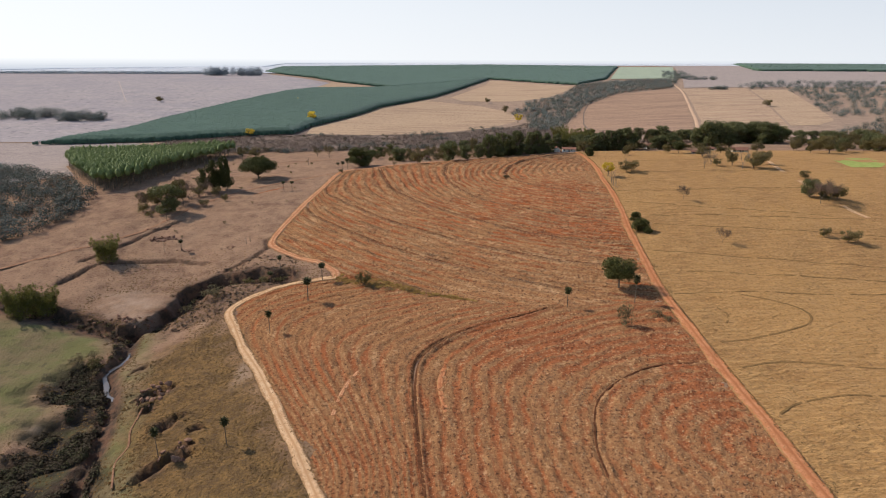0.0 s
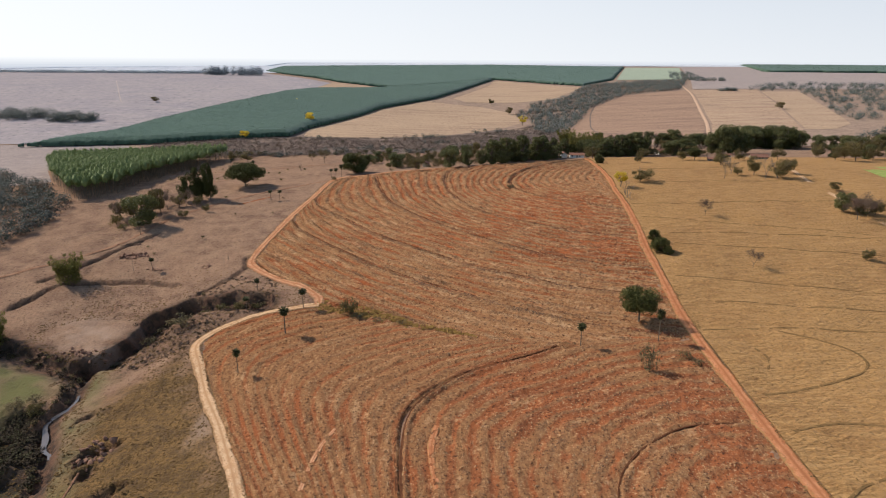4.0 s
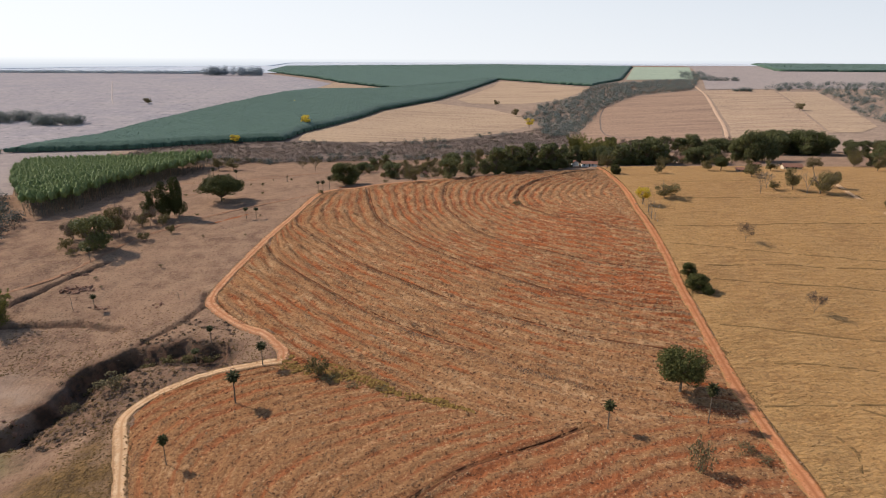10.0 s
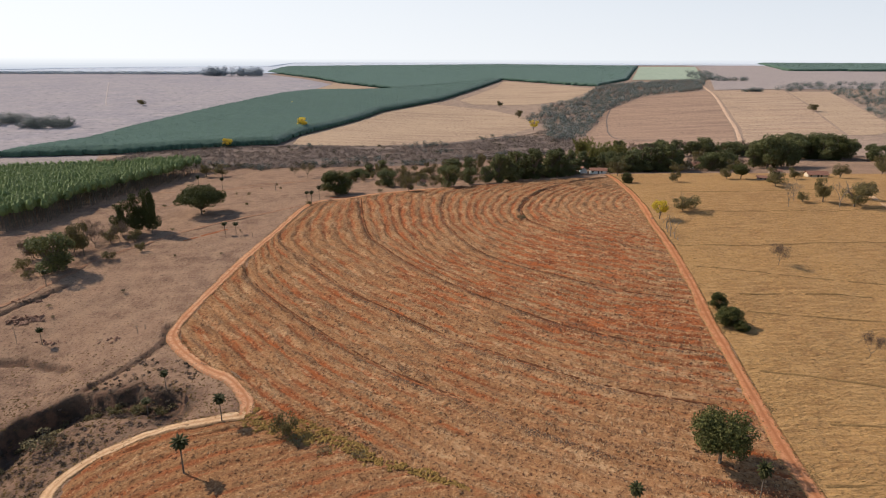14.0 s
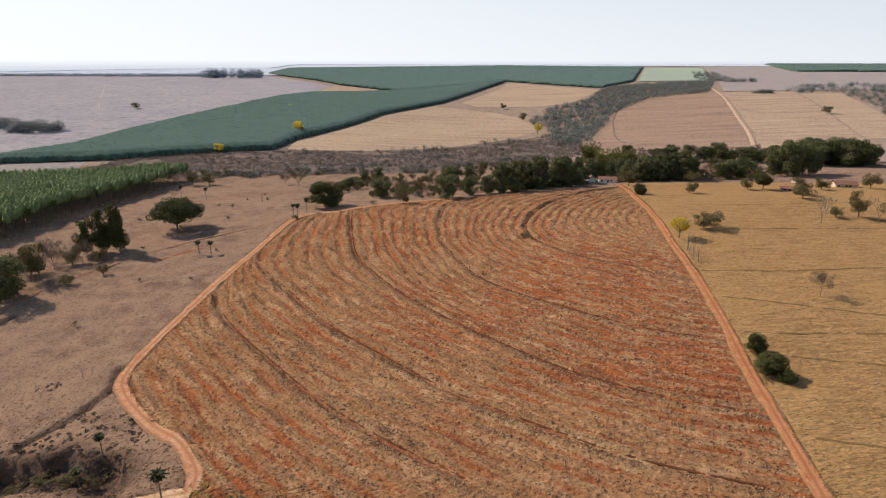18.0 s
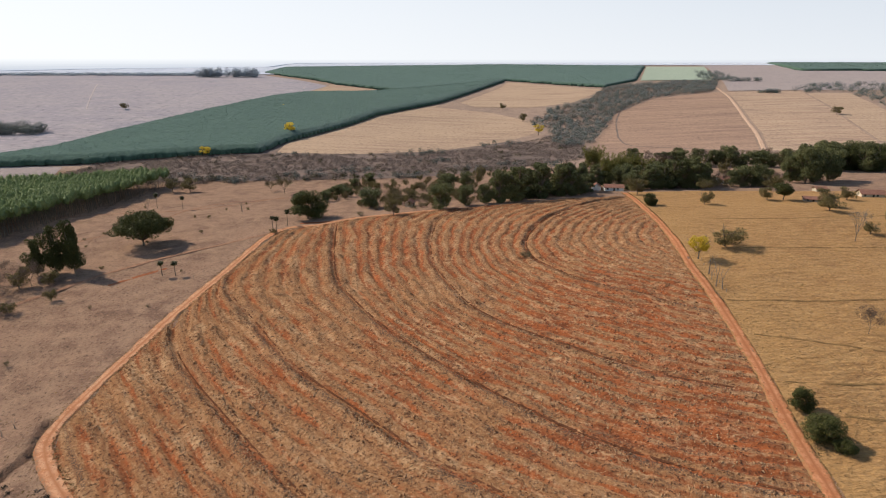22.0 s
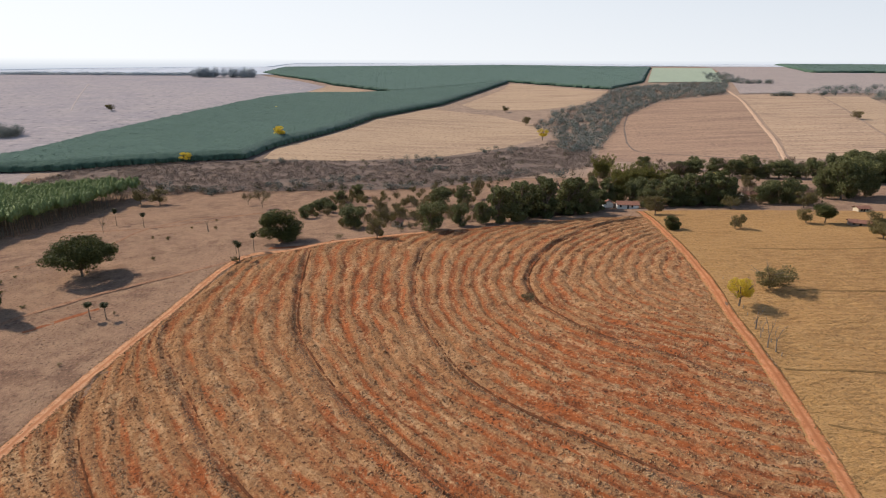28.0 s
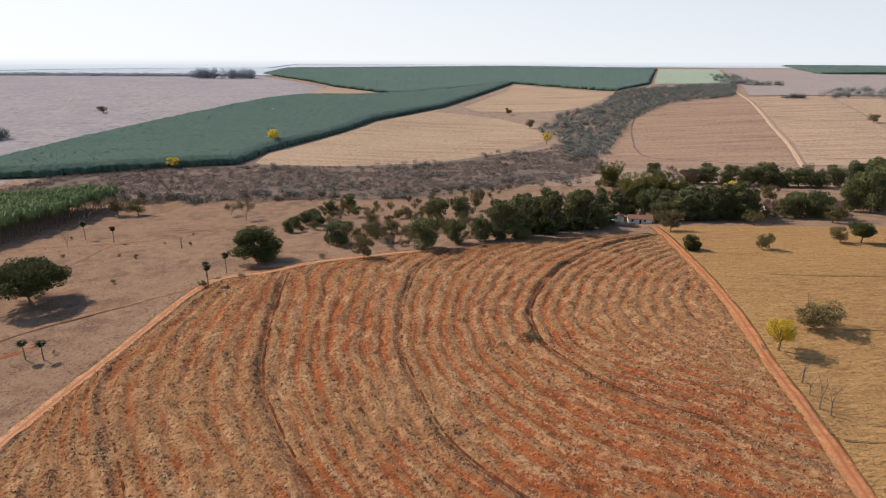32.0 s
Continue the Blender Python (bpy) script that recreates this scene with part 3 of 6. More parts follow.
def across(x, y, centre, radii, levels):
    """Metres across the rows: even between one terrace and the next."""
    w, d = np.arctan2(y - centre[1], centre[0] - x), np.hypot(x - centre[0], y - centre[1])
    u, r0, u0 = np.zeros(np.shape(d)), np.zeros(np.shape(d)), 0.0
    for (tab, _, _), u1 in zip(radii, levels):
        r1 = np.interp(w, TURN, tab)
        u = np.where(d >= r0, u0 + (u1 - u0) * (d - r0) / np.maximum(r1 - r0, 4), u)
        r0, u0 = r1, u1
    return np.where(d >= r0, u0 + (d - r0), u), w


def rows_at(x, y):
    """Across-row and along-row metres of the contour ploughing, and the distance to the swale between its two halves."""
    sy = np.interp(x, *zip(*SWALE))
    up, wu = across(x, y, UPPER_C, UPPER_R, UPPER_U)
    low, wl = across(x, y, LOWER_C, LOWER_R, LOWER_U)
    upper = y > sy
    return np.where(upper, up, low), np.where(upper, wu * 120, wl * 75 + 500), y - sy, upper


def field_relief(x, y):
    u, s, off, upper = rows_at(x, y)
    true_u = u + (vnoise(s / 9, u / 9, 56) - 0.5) * 0.7
    u = u + (vnoise(s / 14, u / 9, 5) - 0.5) * 1.6 + (vnoise(s / 4.5, u / 5, 55) - 0.5) * 0.9
    fade = np.clip(np.abs(off) / 5, 0.15, 1)
    power = np.where(upper, 0.95, 0.4)
    ph = u * 2 * np.pi / ROW
    broken = 0.35 + 1.2 * vnoise(s / 6, u / 3, 6)
    h = 0.24 * power * (np.sin(ph) + 0.5 * np.sin(2 * ph + 0.7)) * broken * fade
    bank = np.zeros_like(h)
    for k in UPPER_U:
        q = np.where(upper, true_u - k, 99)
        bank += np.exp(-((q / 0.8) ** 2)) - 0.8 * np.exp(-(((q + 1.9) / 0.9) ** 2))
    for k in LOWER_U[:2]:
        q = np.where(upper, 99, true_u - k)
        bank += (0.4 if k == LOWER_U[0] else 1.0) * (0.7 * np.exp(-((q / 0.6) ** 2)) - 1.3 * np.exp(-(((q - 1.3) / 0.65) ** 2)))
    h = h + np.where(upper, 0.38, 0.8) * bank + (vnoise(x / 1.0, y / 1.0, 7) - 0.5) * 0.5 + (vnoise(s / 3, u / 1.6, 17) - 0.5) * 0.22 - 0.25 * np.exp(-((off / 3) ** 2))
    crest = np.clip(0.5 + 0.5 * np.sin(ph), 0, 1) ** 4 + 0.35 * np.clip(0.5 + 0.5 * np.sin(2 * ph + 0.7), 0, 1) ** 4
    trash = np.clip(crest, 0, 1) * vnoise(s / 2.5, u / 1.5, 8) * (0.5 + 0.8 * vnoise(s / 11, u / 7, 9)) * np.where(upper, 0.75, 0.55) + np.clip(bank, 0, 1) * 0.6
    return h, u, s, trash


fy = np.concatenate([np.arange(-40, 85, 2.0), np.arange(85, 470, 0.72)])
fl, fr = np.interp(fy, LEFT_Y, LEFT_X), np.interp(fy, RIGHT_Y, RIGHT_X)
k = np.linspace(0, 1, 225)[None, :]
X = fl[:, None] + (fr - fl)[:, None] * k
Y = fy[:, None] + 0 * k
h, u, s, trash = field_relief(X, Y)
rim = np.clip(np.minimum(k * (fr - fl)[:, None], (1 - k) * (fr - fl)[:, None]) / 2.0, 0, 1)
field = new("ploughed_field", grid("ploughed_field", (X, Y, lie(X, Y) + 0.12 + h * rim), None, M_FIELD, np.stack([u, s, trash], -1)))
REDDER = ((57, 283, 30, 16, 0.9), (67, 262, 16, 12, 0.8), (54, 310, 26, 10, 0.8), (39, 306, 20, 8, 0.7), (0, 310, 12, 10, 0.9), (-16, 351, 6, 22, 0.6), (-41, 281, 14, 12, 0.6), (-47, 257, 14, 10, 0.7), (36, 255, 18, 8, 0.7), (62, 335, 18, 9, 0.7), (80, 324, 8, 10, 0.8), (47, 367, 5, 22, 0.6), (20, 285, 12, 7, 0.6))
REDDER += ((37, 166, 25, 12, 0.7), (66, 132, 8, 22, 0.9), (9, 124, 12, 18, 0.3), (52, 157, 24, 8, 0.7))
STRAWY = ((-48, 292, 16, 24, 0.35), (-20, 300, 14, 18, 0.3), (-30, 250, 24, 12, 0.3), (5, 327, 8, 10, 0.8), (-51, 328, 12, 10, 0.7), (-58, 312, 9, 7, 0.7), (16, 269, 14, 5, 0.8), (28, 312, 12, 6, 0.6), (43, 201, 28, 9, 0.8), (7, 204, 26, 7, 0.6), (49, 213, 16, 7, 0.6), (-7, 218, 20, 8, 0.5), (-47, 245, 8, 7, 0.6), (46, 349, 8, 7, 0.5), (-71, 320, 6, 10, 0.7), (-19, 271, 12, 6, 0.6), (20, 269, 10, 5, 0.6))
wx_, wy_ = X + 14 * (vnoise(X / 9, Y / 9, 95) - 0.5), Y + 14 * (vnoise(X / 9, Y / 9, 96) - 0.5)
blobs = sum(sg * w * np.exp(-(((wx_ - bx) / rx) ** 2) - ((wy_ - by) / ry) ** 2) for sg, group in ((1, REDDER), (-1, STRAWY)) for bx, by, rx, ry, w in group)
state = np.stack([np.clip(blobs, -1, 1), 0.3 * (Y < np.interp(X, *zip(*SWALE))), 0 * X], -1)
att = field.data.attributes.new("state", "FLOAT_VECTOR", "POINT")
att.data.foreach_set("vector", state.reshape(-1).astype(np.float32))
tagged(field, "red contour-ploughed field with straw-covered rows", "field", kind="structure")

# Dark ribbons laid in the terrace furrows to paint their shade.
M_FURROW = earth("furrow_shade", (0.115, 0.048, 0.025), (0.08, 0.035, 0.019), (0.15, 0.064, 0.033), 0.1, 0.6, 2.0, 0.2)


def terrace_line(k, upper, shift):
    """Plan of the furrow that runs beside terrace k, shift metres out from it."""
    centre, radii, levels = (UPPER_C, UPPER_R, UPPER_U) if upper else (LOWER_C, LOWER_R, LOWER_U)
    out = []
    for w in np.arange(radii[k][1], radii[k][2], 0.03):
        rs = [float(np.interp(w, TURN, tab)) for tab, _, _ in radii]
        e = float(np.interp(levels[k] + shift, [0] + levels, [0] + rs))
        x, y = centre[0] - e * math.cos(w), centre[1] + e * math.sin(w)
        sw = float(np.interp(x, *zip(*SWALE)))
        inside = np.interp(y, LEFT_Y, LEFT_X) + 3 < x < np.interp(y, RIGHT_Y, RIGHT_X) - 3
        if inside and (y > sw + 3) == upper and y < 462:
            out.append((x, y))
    return out


for i, (k, upper, shift, width) in enumerate(((1, False, 0.9, 0.9), (1, False, 2.6, 0.8), (0, False, 1.3, 0.5), (0, True, -1.8, 0.55), (1, True, -1.8, 0.6), (2, True, -1.8, 0.6), (3, True, -1.8, 0.5), (4, True, -1.8, 0.4))):
    tagged(new("furrow", ribbon("furrow", terrace_line(k, upper, shift), width, -0.06 if upper else 0.02, M_FURROW, 0.08, seed=90 + i, over=0.1)), "dark strip of painted shade in a terrace furrow", "furrow", kind="structure")

# ---- tracks ----
dirt_road = new("dirt_road", ribbon("dirt_road", ROAD, 4.1, 0.18, M_ROAD))
tagged(dirt_road, "orange-red dirt road between field and pasture", "road", kind="structure")
pale_track = new("pale_track", ribbon("pale_track", TAN, 3.5, 0.18, M_TAN, seed=9))
tagged(pale_track, "pale sandy farm track along the ploughed field", "track", kind="structure")
red_track = new("red_track", ribbon("red_track", TRACK, 4.0, 0.18, M_TRACK, seed=12))
tagged(red_track, "orange earth track bending round the ploughed field", "track", kind="structure")
far_road = new("far_road", ribbon("far_road", [(300, 715), (312, 745), (360, 869), (411, 1026), (467, 1205), (500, 1330), (560, 1560)], 4.6, 0.8, M_FARROAD, seed=15))
tagged(far_road, "straight pale dirt road climbing the far hillside", "road", kind="structure")
sand_road = new("sand_road", ribbon("sand_road", [(215, 395), (204, 357), (199, 327), (193, 284), (195, 255), (200, 225)], 3.0, 0.6, M_TAN, seed=17))
tagged(sand_road, "sandy track across the golden pasture", "track", kind="structure")
for i, line in enumerate(([(-742, 1420), (-725, 1388), (-640, 1230), (-546, 1056), (-520, 1010)], [(-268, 1446), (-300, 1400), (-290, 1340)])):
    tagged(new("far_track", ribbon("far_track", line, 2.0, 1.0, M_DUST, 0.05, seed=80 + i)), "faint pale track across the far grassland", "track", kind="structure")
left_track = new("left_track", ribbon("left_track", [(-190, 240), (-150, 285), (-139, 325), (-129, 343), (-118, 361), (-104, 378), (-86, 394), (-72, 408)], 2.4, 0.12, M_PATH, 0.25, seed=19))
tagged(left_track, "worn cattle path of red earth", "track", kind="structure")

for i, line in enumerate(([(-160, 400), (-151, 416), (-139, 434), (-141, 473), (-129, 502), (-99, 515), (-63, 539)], [(-222, 440), (-196, 466), (-139, 478), (-98, 519)], [(-82, 143), (-81, 138), (-80, 132), (-77, 125), (-77, 119), (-73, 110)])):
    tagged(new("cattle_path", ribbon("cattle_path", line, 0.5 if i == 2 else 1.6, 0.1, M_PATH, 0.15, seed=60 + i)), "narrow worn cattle path of bare earth", "track", kind="structure")

M_CUT = earth("raw_red_earth", (0.25, 0.085, 0.04), (0.17, 0.06, 0.03), (0.30, 0.12, 0.06), 0.1, 0.5, 1.8, 0.3)
tagged(new("earth_cut", ribbon("earth_cut", [(-112, 347), (-108, 352), (-103, 358), (-98, 363)], 2.4, -0.05, M_CUT, 0.1, seed=66, over=0.04)), "raw red earth cut beside the cattle path", "bank", kind="structure")
tagged(new("earth_cut", ribbon("earth_cut", [(-63, 427), (-53, 427.5), (-44, 430), (-37, 437)], 3.4, 0.0, M_CUT, 0.1, seed=67, over=0.05)), "raw red earth bank below the round tree", "bank", kind="structure")

tagged(new("bare_strip", ribbon("bare_strip", [(-27.5, 130), (-27, 139), (-25.5, 147), (-22.5, 154)], 1.4, 0.12, M_TRACK, 0.05, seed=69)), "pale bare strip among the ploughed rows", "strip", kind="structure")
tagged(new("bare_strip", ribbon("bare_strip", [(1.0, 129), (-0.3, 137), (-0.6, 144), (0.6, 151)], 1.9, 0.12, M_ROAD, 0.05, seed=70)), "orange bare strip among the ploughed rows", "strip", kind="structure")

# ---- covers of the land ----
ROAD_EDGE = [(b, a + 1.6) for a, b in ROAD]
pasture = new("golden_pasture", patch("golden_pasture", np.arange(-119, 486, 3.0), ROAD_EDGE, [(-119, 420), (486, 420)], 3.0, 0.48, M_GOLD, lambda x, y: ground_height(x, y)))
tagged(pasture, "golden dry grass pasture beside the dirt road", "pasture", kind="structure")


def cover(name, mat, left, right, step, lift, label, category="field"):
    """A far field: bounds given as (y, x)."""
    y0, y1 = max(left[0][0], right[0][0]), min(left[-1][0], right[-1][0])
    ob = new(name, patch(name, np.arange(y0, y1 + step / 2, step), left, right, step, lift, mat))
    return tagged(ob, label, category, kind="structure")


M_FARLAND = earth("dry_far_land", (0.265, 0.175, 0.118), (0.215, 0.142, 0.10), (0.31, 0.21, 0.142), 0.012, 0.08, 0.4, 0.3, haze_sheen=0.06)
cover("far_land", M_FARLAND, [(640, -760), (900, -1600), (3300, -3300)], [(640, 1100), (900, 1700), (3300, 3300)], 30, 0.12, "dry grey-tan land between the far fields", "ground")
cover("valley_scrub", M_SCRUB, [(596, -330), (640, -300), (720, -330), (800, -170), (860, 20)], [(596, -30), (604, 0), (640, 60), (720, 130), (860, 160)], 8, 0.25, "grey-brown scrub floor of the shallow valley", "scrub")
cover("stubble_field", M_STUB, [(730, -165), (790, -172), (870, -145), (1040, -105), (1163, -38), (1190, -20)], [(730, -90), (763, -13), (852, 64), (940, 113), (1014, 128), (1114, 63), (1163, -30), (1190, -15)], 8, 0.4, "tan stubble field beyond the valley")
cover("upper_stubble_field", M_STUB, [(1175, 40), (1225, 13), (1480, 100), (1600, 120)], [(1175, 130), (1224, 212), (1400, 300), (1500, 222), (1600, 130)], 10, 0.45, "pale tan stubble field on the far slope")
cover("brown_field", M_BROWN, [(748, 150), (815, 157), (1071, 243), (1219, 342), (1287, 478)], [(748, 308), (869, 357), (1026, 408), (1205, 463), (1287, 484)], 8, 0.42, "brown tilled field beside the far road")
cover("mown_field", M_MOWN, [(748, 318), (869, 367), (1026, 418), (1205, 472), (1285, 492)], [(748, 425), (794, 450), (1021, 538), (1216, 603), (1285, 626)], 8, 0.42, "mown tan field in pale windrows")
cover("dry_field", M_STUB, [(794, 454), (1021, 542), (1216, 607), (1240, 616)], [(794, 490), (833, 534), (925, 574), (1028, 611), (1240, 688)], 8, 0.42, "plain tan field on the far slope")
tagged(new("field_track", ribbon("field_track", [(262, 1108), (250, 1070), (231, 1005), (212, 920), (203, 877), (198, 826), (208, 803), (232, 788), (269, 765), (300, 752)], 2.4, 0.55, M_SCRUB, 0.05, seed=83)), "worn track round the edge of a tilled field", "track", kind="structure")
cover("green_field", M_GREENF, [(1585, 425), (2526, 712)], [(1585, 590), (2526, 925)], 30, 1.5, "pale green crop field on the hilltop")
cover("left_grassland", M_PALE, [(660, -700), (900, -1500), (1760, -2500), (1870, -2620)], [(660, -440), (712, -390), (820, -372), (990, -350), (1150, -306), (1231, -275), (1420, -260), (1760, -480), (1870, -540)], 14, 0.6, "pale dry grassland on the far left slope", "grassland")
cover("tan_strip", M_STUB, [(1240, -271), (1420, -258), (1450, -262)], [(1240, -225), (1290, -172), (1345, -118), (1400, -184), (1450, -252)], 6, 0.75, "tan stubble strip between two plantations")
# Blue-grey base colour paints the haze over the far plain.
M_FARPLAIN = earth("haze_paled_plain", (0.42, 0.42, 0.44), (0.36, 0.37, 0.40), (0.46, 0.45, 0.46), 0.003, 0.01, 0.05, 0.1, (1, 0.2, 0), haze_sheen=0.3)
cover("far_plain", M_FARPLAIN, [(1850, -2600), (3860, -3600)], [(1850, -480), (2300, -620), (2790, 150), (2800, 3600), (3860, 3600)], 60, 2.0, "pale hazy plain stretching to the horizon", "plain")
M_GREYP = earth("grey_pasture", (0.275, 0.21, 0.178), (0.225, 0.172, 0.15), (0.315, 0.245, 0.205), 0.02, 0.12, 0.6, 0.4, haze_sheen=0.1)
cover("grey_pasture", M_GREYP, [(400, -420), (470, -520), (560, -560), (655, -640)], [(400, -300), (430, -268), (508, -322), (560, -300), (585, -300), (655, -330)], 5, 0.3, "grey-tan dry pasture beside the plantation", "pasture")
cover("far_hilltop", M_GREYP, [(1300, 505), (1560, 600), (2526, 930), (3250, 1100)], [(1300, 900), (1560, 1300), (2526, 2300), (3250, 2900)], 30, 0.8, "pale grey-pink grassland on the far hilltop", "grassland")
cover("green_strip", M_LAWN, [(372, 255), (432, 268)], [(372, 400), (432, 400)], 4, 0.45, "bright green crop strip", "crop")


# ---- trees ----
def tubes(segs, sides=5):
    """Tapered limbs: segs of (a, b, ra, rb)."""
    verts, faces = [], []
    for a, b, ra, rb in segs:
        a, b = Vector(a), Vector(b)
        d = (b - a).normalized()
        x = d.orthogonal().normalized()
        y = d.cross(x)
        n = len(verts)
        for p, r in ((a, ra), (b, rb)):
            for i in range(sides):
                w = 2 * math.pi * i / sides
                verts.append(p + x * (r * math.cos(w)) + y * (r * math.sin(w)))
        faces += [[n + i, n + (i + 1) % sides, n + sides + (i + 1) % sides, n + sides + i] for i in range(sides)]
    return verts, faces


def leaves(centres, radii, count, size, rnd, flat=0.75, inner=0.55):
    """Leaf clumps as small bent quads in the shells of several balls. Arrays of verts and faces."""
    centres, radii = np.asarray(centres, float), np.asarray(radii, float)
    which = rnd.choice(len(centres), count, p=radii**2 / (radii**2).sum())
    v = rnd.normal(size=(count, 3))
    v /= np.linalg.norm(v, axis=1)[:, None]
    r = inner + (1 - inner) * rnd.random(count) ** 0.6
    p = centres[which] + v * (radii[which] * r)[:, None] * np.array([1, 1, flat])
    nrm = v + rnd.normal(size=(count, 3)) * 0.7 + np.array([0, 0, 0.35])
    nrm /= np.linalg.norm(nrm, axis=1)[:, None]
    a = np.cross(nrm, rnd.normal(size=(count, 3)))
    a /= np.linalg.norm(a, axis=1)[:, None]
    b = np.cross(nrm, a)
    s = size * (0.6 + 0.8 * rnd.random(count))[:, None]
    q = np.stack([p - a * s, p - b * s * 0.7 + nrm * s * 0.25, p + a * s, p + b * s * 0.7 + nrm * s * 0.25], 1)
    return q.reshape(-1, 3), np.arange(4 * count).reshape(-1, 4)


def limbs(height, fork, spread_r, n, rnd, r0, levels=2, lean=0.05):
    """Trunk to the fork, then n limbs that part again. Segments and tips."""
    segs, tips = [], []
    base = np.array([0, 0, -0.4])
    top = np.array([rnd.normal() * lean * fork, rnd.normal() * lean * fork, fork])
    mid = (base + top) / 2 + np.array([rnd.normal() * lean, rnd.normal() * lean, 0]) * fork * 0.4
    segs += [(base, mid, r0 * 1.25, r0), (mid, top, r0, r0 * 0.85)]

    def grow(p, direction, length, r, level):
        e = p + direction * length
        segs.append((p, e, r, r * 0.6))
        if level == 0:
            tips.append(e)
            return
        for _ in range(3 if level > 1 else 2):
            d = direction + rnd.normal(size=3) * 0.45 + np.array([0, 0, 0.12])
            grow(e, d / np.linalg.norm(d), length * (0.6 + 0.25 * rnd.random()), r * 0.6, level - 1)

    for i in range(n):
        w = 2 * math.pi * (i + rnd.random() * 0.6) / n
        d = np.array([math.cos(w) * spread_r, math.sin(w) * spread_r, (height - fork) * (0.55 + 0.3 * rnd.random())])
        L = np.linalg.norm(d)
        grow(top, d / L, L * (0.6 if levels > 1 else 0.75), r0 * 0.55, levels - 1)
    return segs, tips


PROTOS = {}


def proto(kind, variant):
    """The meshes of one tree of a kind, ten metres high: list of (part name, mesh), and the crown's width."""
    key = (kind, variant)
    if key in PROTOS:
        return PROTOS[key]
    rnd = np.random.default_rng(sum(ord(c) * (i + 1) for i, c in enumerate(kind)) + 101 * variant)
    out, width = [], 8.0
    if kind in ("mango", "round", "olive", "umbrella", "ipe", "copse", "shade"):
        leaf = {"mango": M_LEAF, "round": M_DEEPLEAF, "olive": M_LEAF2, "umbrella": M_DEEPLEAF, "ipe": M_YELLOW, "copse": M_LEAF, "shade": M_DEEPLEAF}[kind]
        fork = {"mango": 1.8, "round": 0.7, "olive": 1.9, "umbrella": 1.6, "ipe": 3.0, "copse": 2.2, "shade": 3.0}[kind]
        width = {"mango": 10.0, "round": 11.0, "olive": 12.0, "umbrella": 16.0, "ipe": 9.5, "copse": 6.2, "shade": 10.5}[kind]
        segs, tips = limbs(10, fork, width * 0.32, 5, rnd, 0.27, 2)
        low = {"mango": 0.13, "round": 0.06, "olive": 0.27, "umbrella": 0.42, "ipe": 0.42, "copse": 0.06, "shade": 0.44}[kind]
        n = {"mango": 32, "round": 40, "olive": 16, "umbrella": 130, "ipe": 15, "copse": 34, "shade": 34}[kind]
        cen, rad = [], []
        for i in range(n):
            w = rnd.random() * 2 * math.pi
            zz = rnd.random()
            if kind == "umbrella":
                rr = width * 0.5 * (0.25 + 0.62 * rnd.random() ** 0.5)
                z = 10 * (0.40 + 0.47 * (1 - (2 * rr / width) ** 2) + 0.06 * rnd.normal())
                r = width * (0.075 + 0.045 * rnd.random())
            else:
                z = 10 * (low + (0.86 - low) * zz)
                env = math.sqrt(max(0.05, 1 - ((z / 10 - (low + 0.9) / 2) / ((0.98 - low) / 2)) ** 2))
                rr = width * 0.5 * 0.76 * env * rnd.random() ** 0.4
                r = width * (0.13 + 0.07 * rnd.random() if kind in ("round", "shade") else 0.10 + 0.11 * rnd.random() ** 1.5)
            cen.append((rr * math.cos(w), rr * math.sin(w), z))
            rad.append(r)
            if i % 2 == 0:
                segs.append((np.array([0, 0, fork]), np.array(cen[-1]), 0.11, 0.03))
        count = {"mango": 4700, "round": 13000, "olive": 3400, "umbrella": 21000, "ipe": 2600, "copse": 4400, "shade": 10000}[kind]
        v, f = leaves(cen, rad, count, {"ipe": 0.19, "olive": 0.195, "umbrella": 0.2, "round": 0.185, "copse": 0.21, "shade": 0.18}.get(kind, 0.245), rnd, 0.8)
        out = [("trunk", mesh_of("trunk", *tubes(segs), M_BARK)), ("crown", mesh_of("crown", v, f, leaf))]
    elif kind == "tall":
        width = 5.4
        segs, tips = limbs(10, 3.2, 0.9, 3, rnd, 0.16, 2, 0.02)
        cen = [(rnd.normal() * 0.95, rnd.normal() * 0.95, z) for z in np.linspace(2.2, 9.2, 22)]
        rad = [(0.95 + 0.75 * rnd.random()) * (1.15 - 0.5 * i / 22) for i in range(22)]
        v, f = leaves(cen, rad, 7500, 0.16, rnd, 1.0)
        out = [("trunk", mesh_of("trunk", *tubes(segs), M_PALEBARK)), ("crown", mesh_of("crown", v, f, M_DEEPLEAF))]
    elif kind in ("bare", "snag", "mauve", "grey"):
        width = {"bare": 7.0, "snag": 3.2, "mauve": 11.0, "grey": 9.0}[kind]
        segs, tips = limbs(10, 2.6 if kind != "snag" else 3.6, width * 0.42, 4 if kind != "snag" else 2, rnd, 0.2, 3 if kind != "snag" else 2, 0.06)
        for p in list(tips):
            for _ in range(3 if kind != "snag" else 1):
                segs.append((p, p + rnd.normal(size=3) * 0.8 + np.array([0, 0, 0.4]), 0.05, 0.02))
        out = [("trunk", mesh_of("trunk", *tubes(segs, 4), M_PALEBARK if kind in ("bare", "snag") else M_BARK))]
        if kind in ("mauve", "grey"):
            cen = [tuple(p) for p in tips] + [(p[0] * 0.6, p[1] * 0.6, p[2] * 0.88) for p in tips]
            v, f = leaves(cen, [2.2] * len(cen), 3200, 0.16, rnd, 0.8, 0.05)
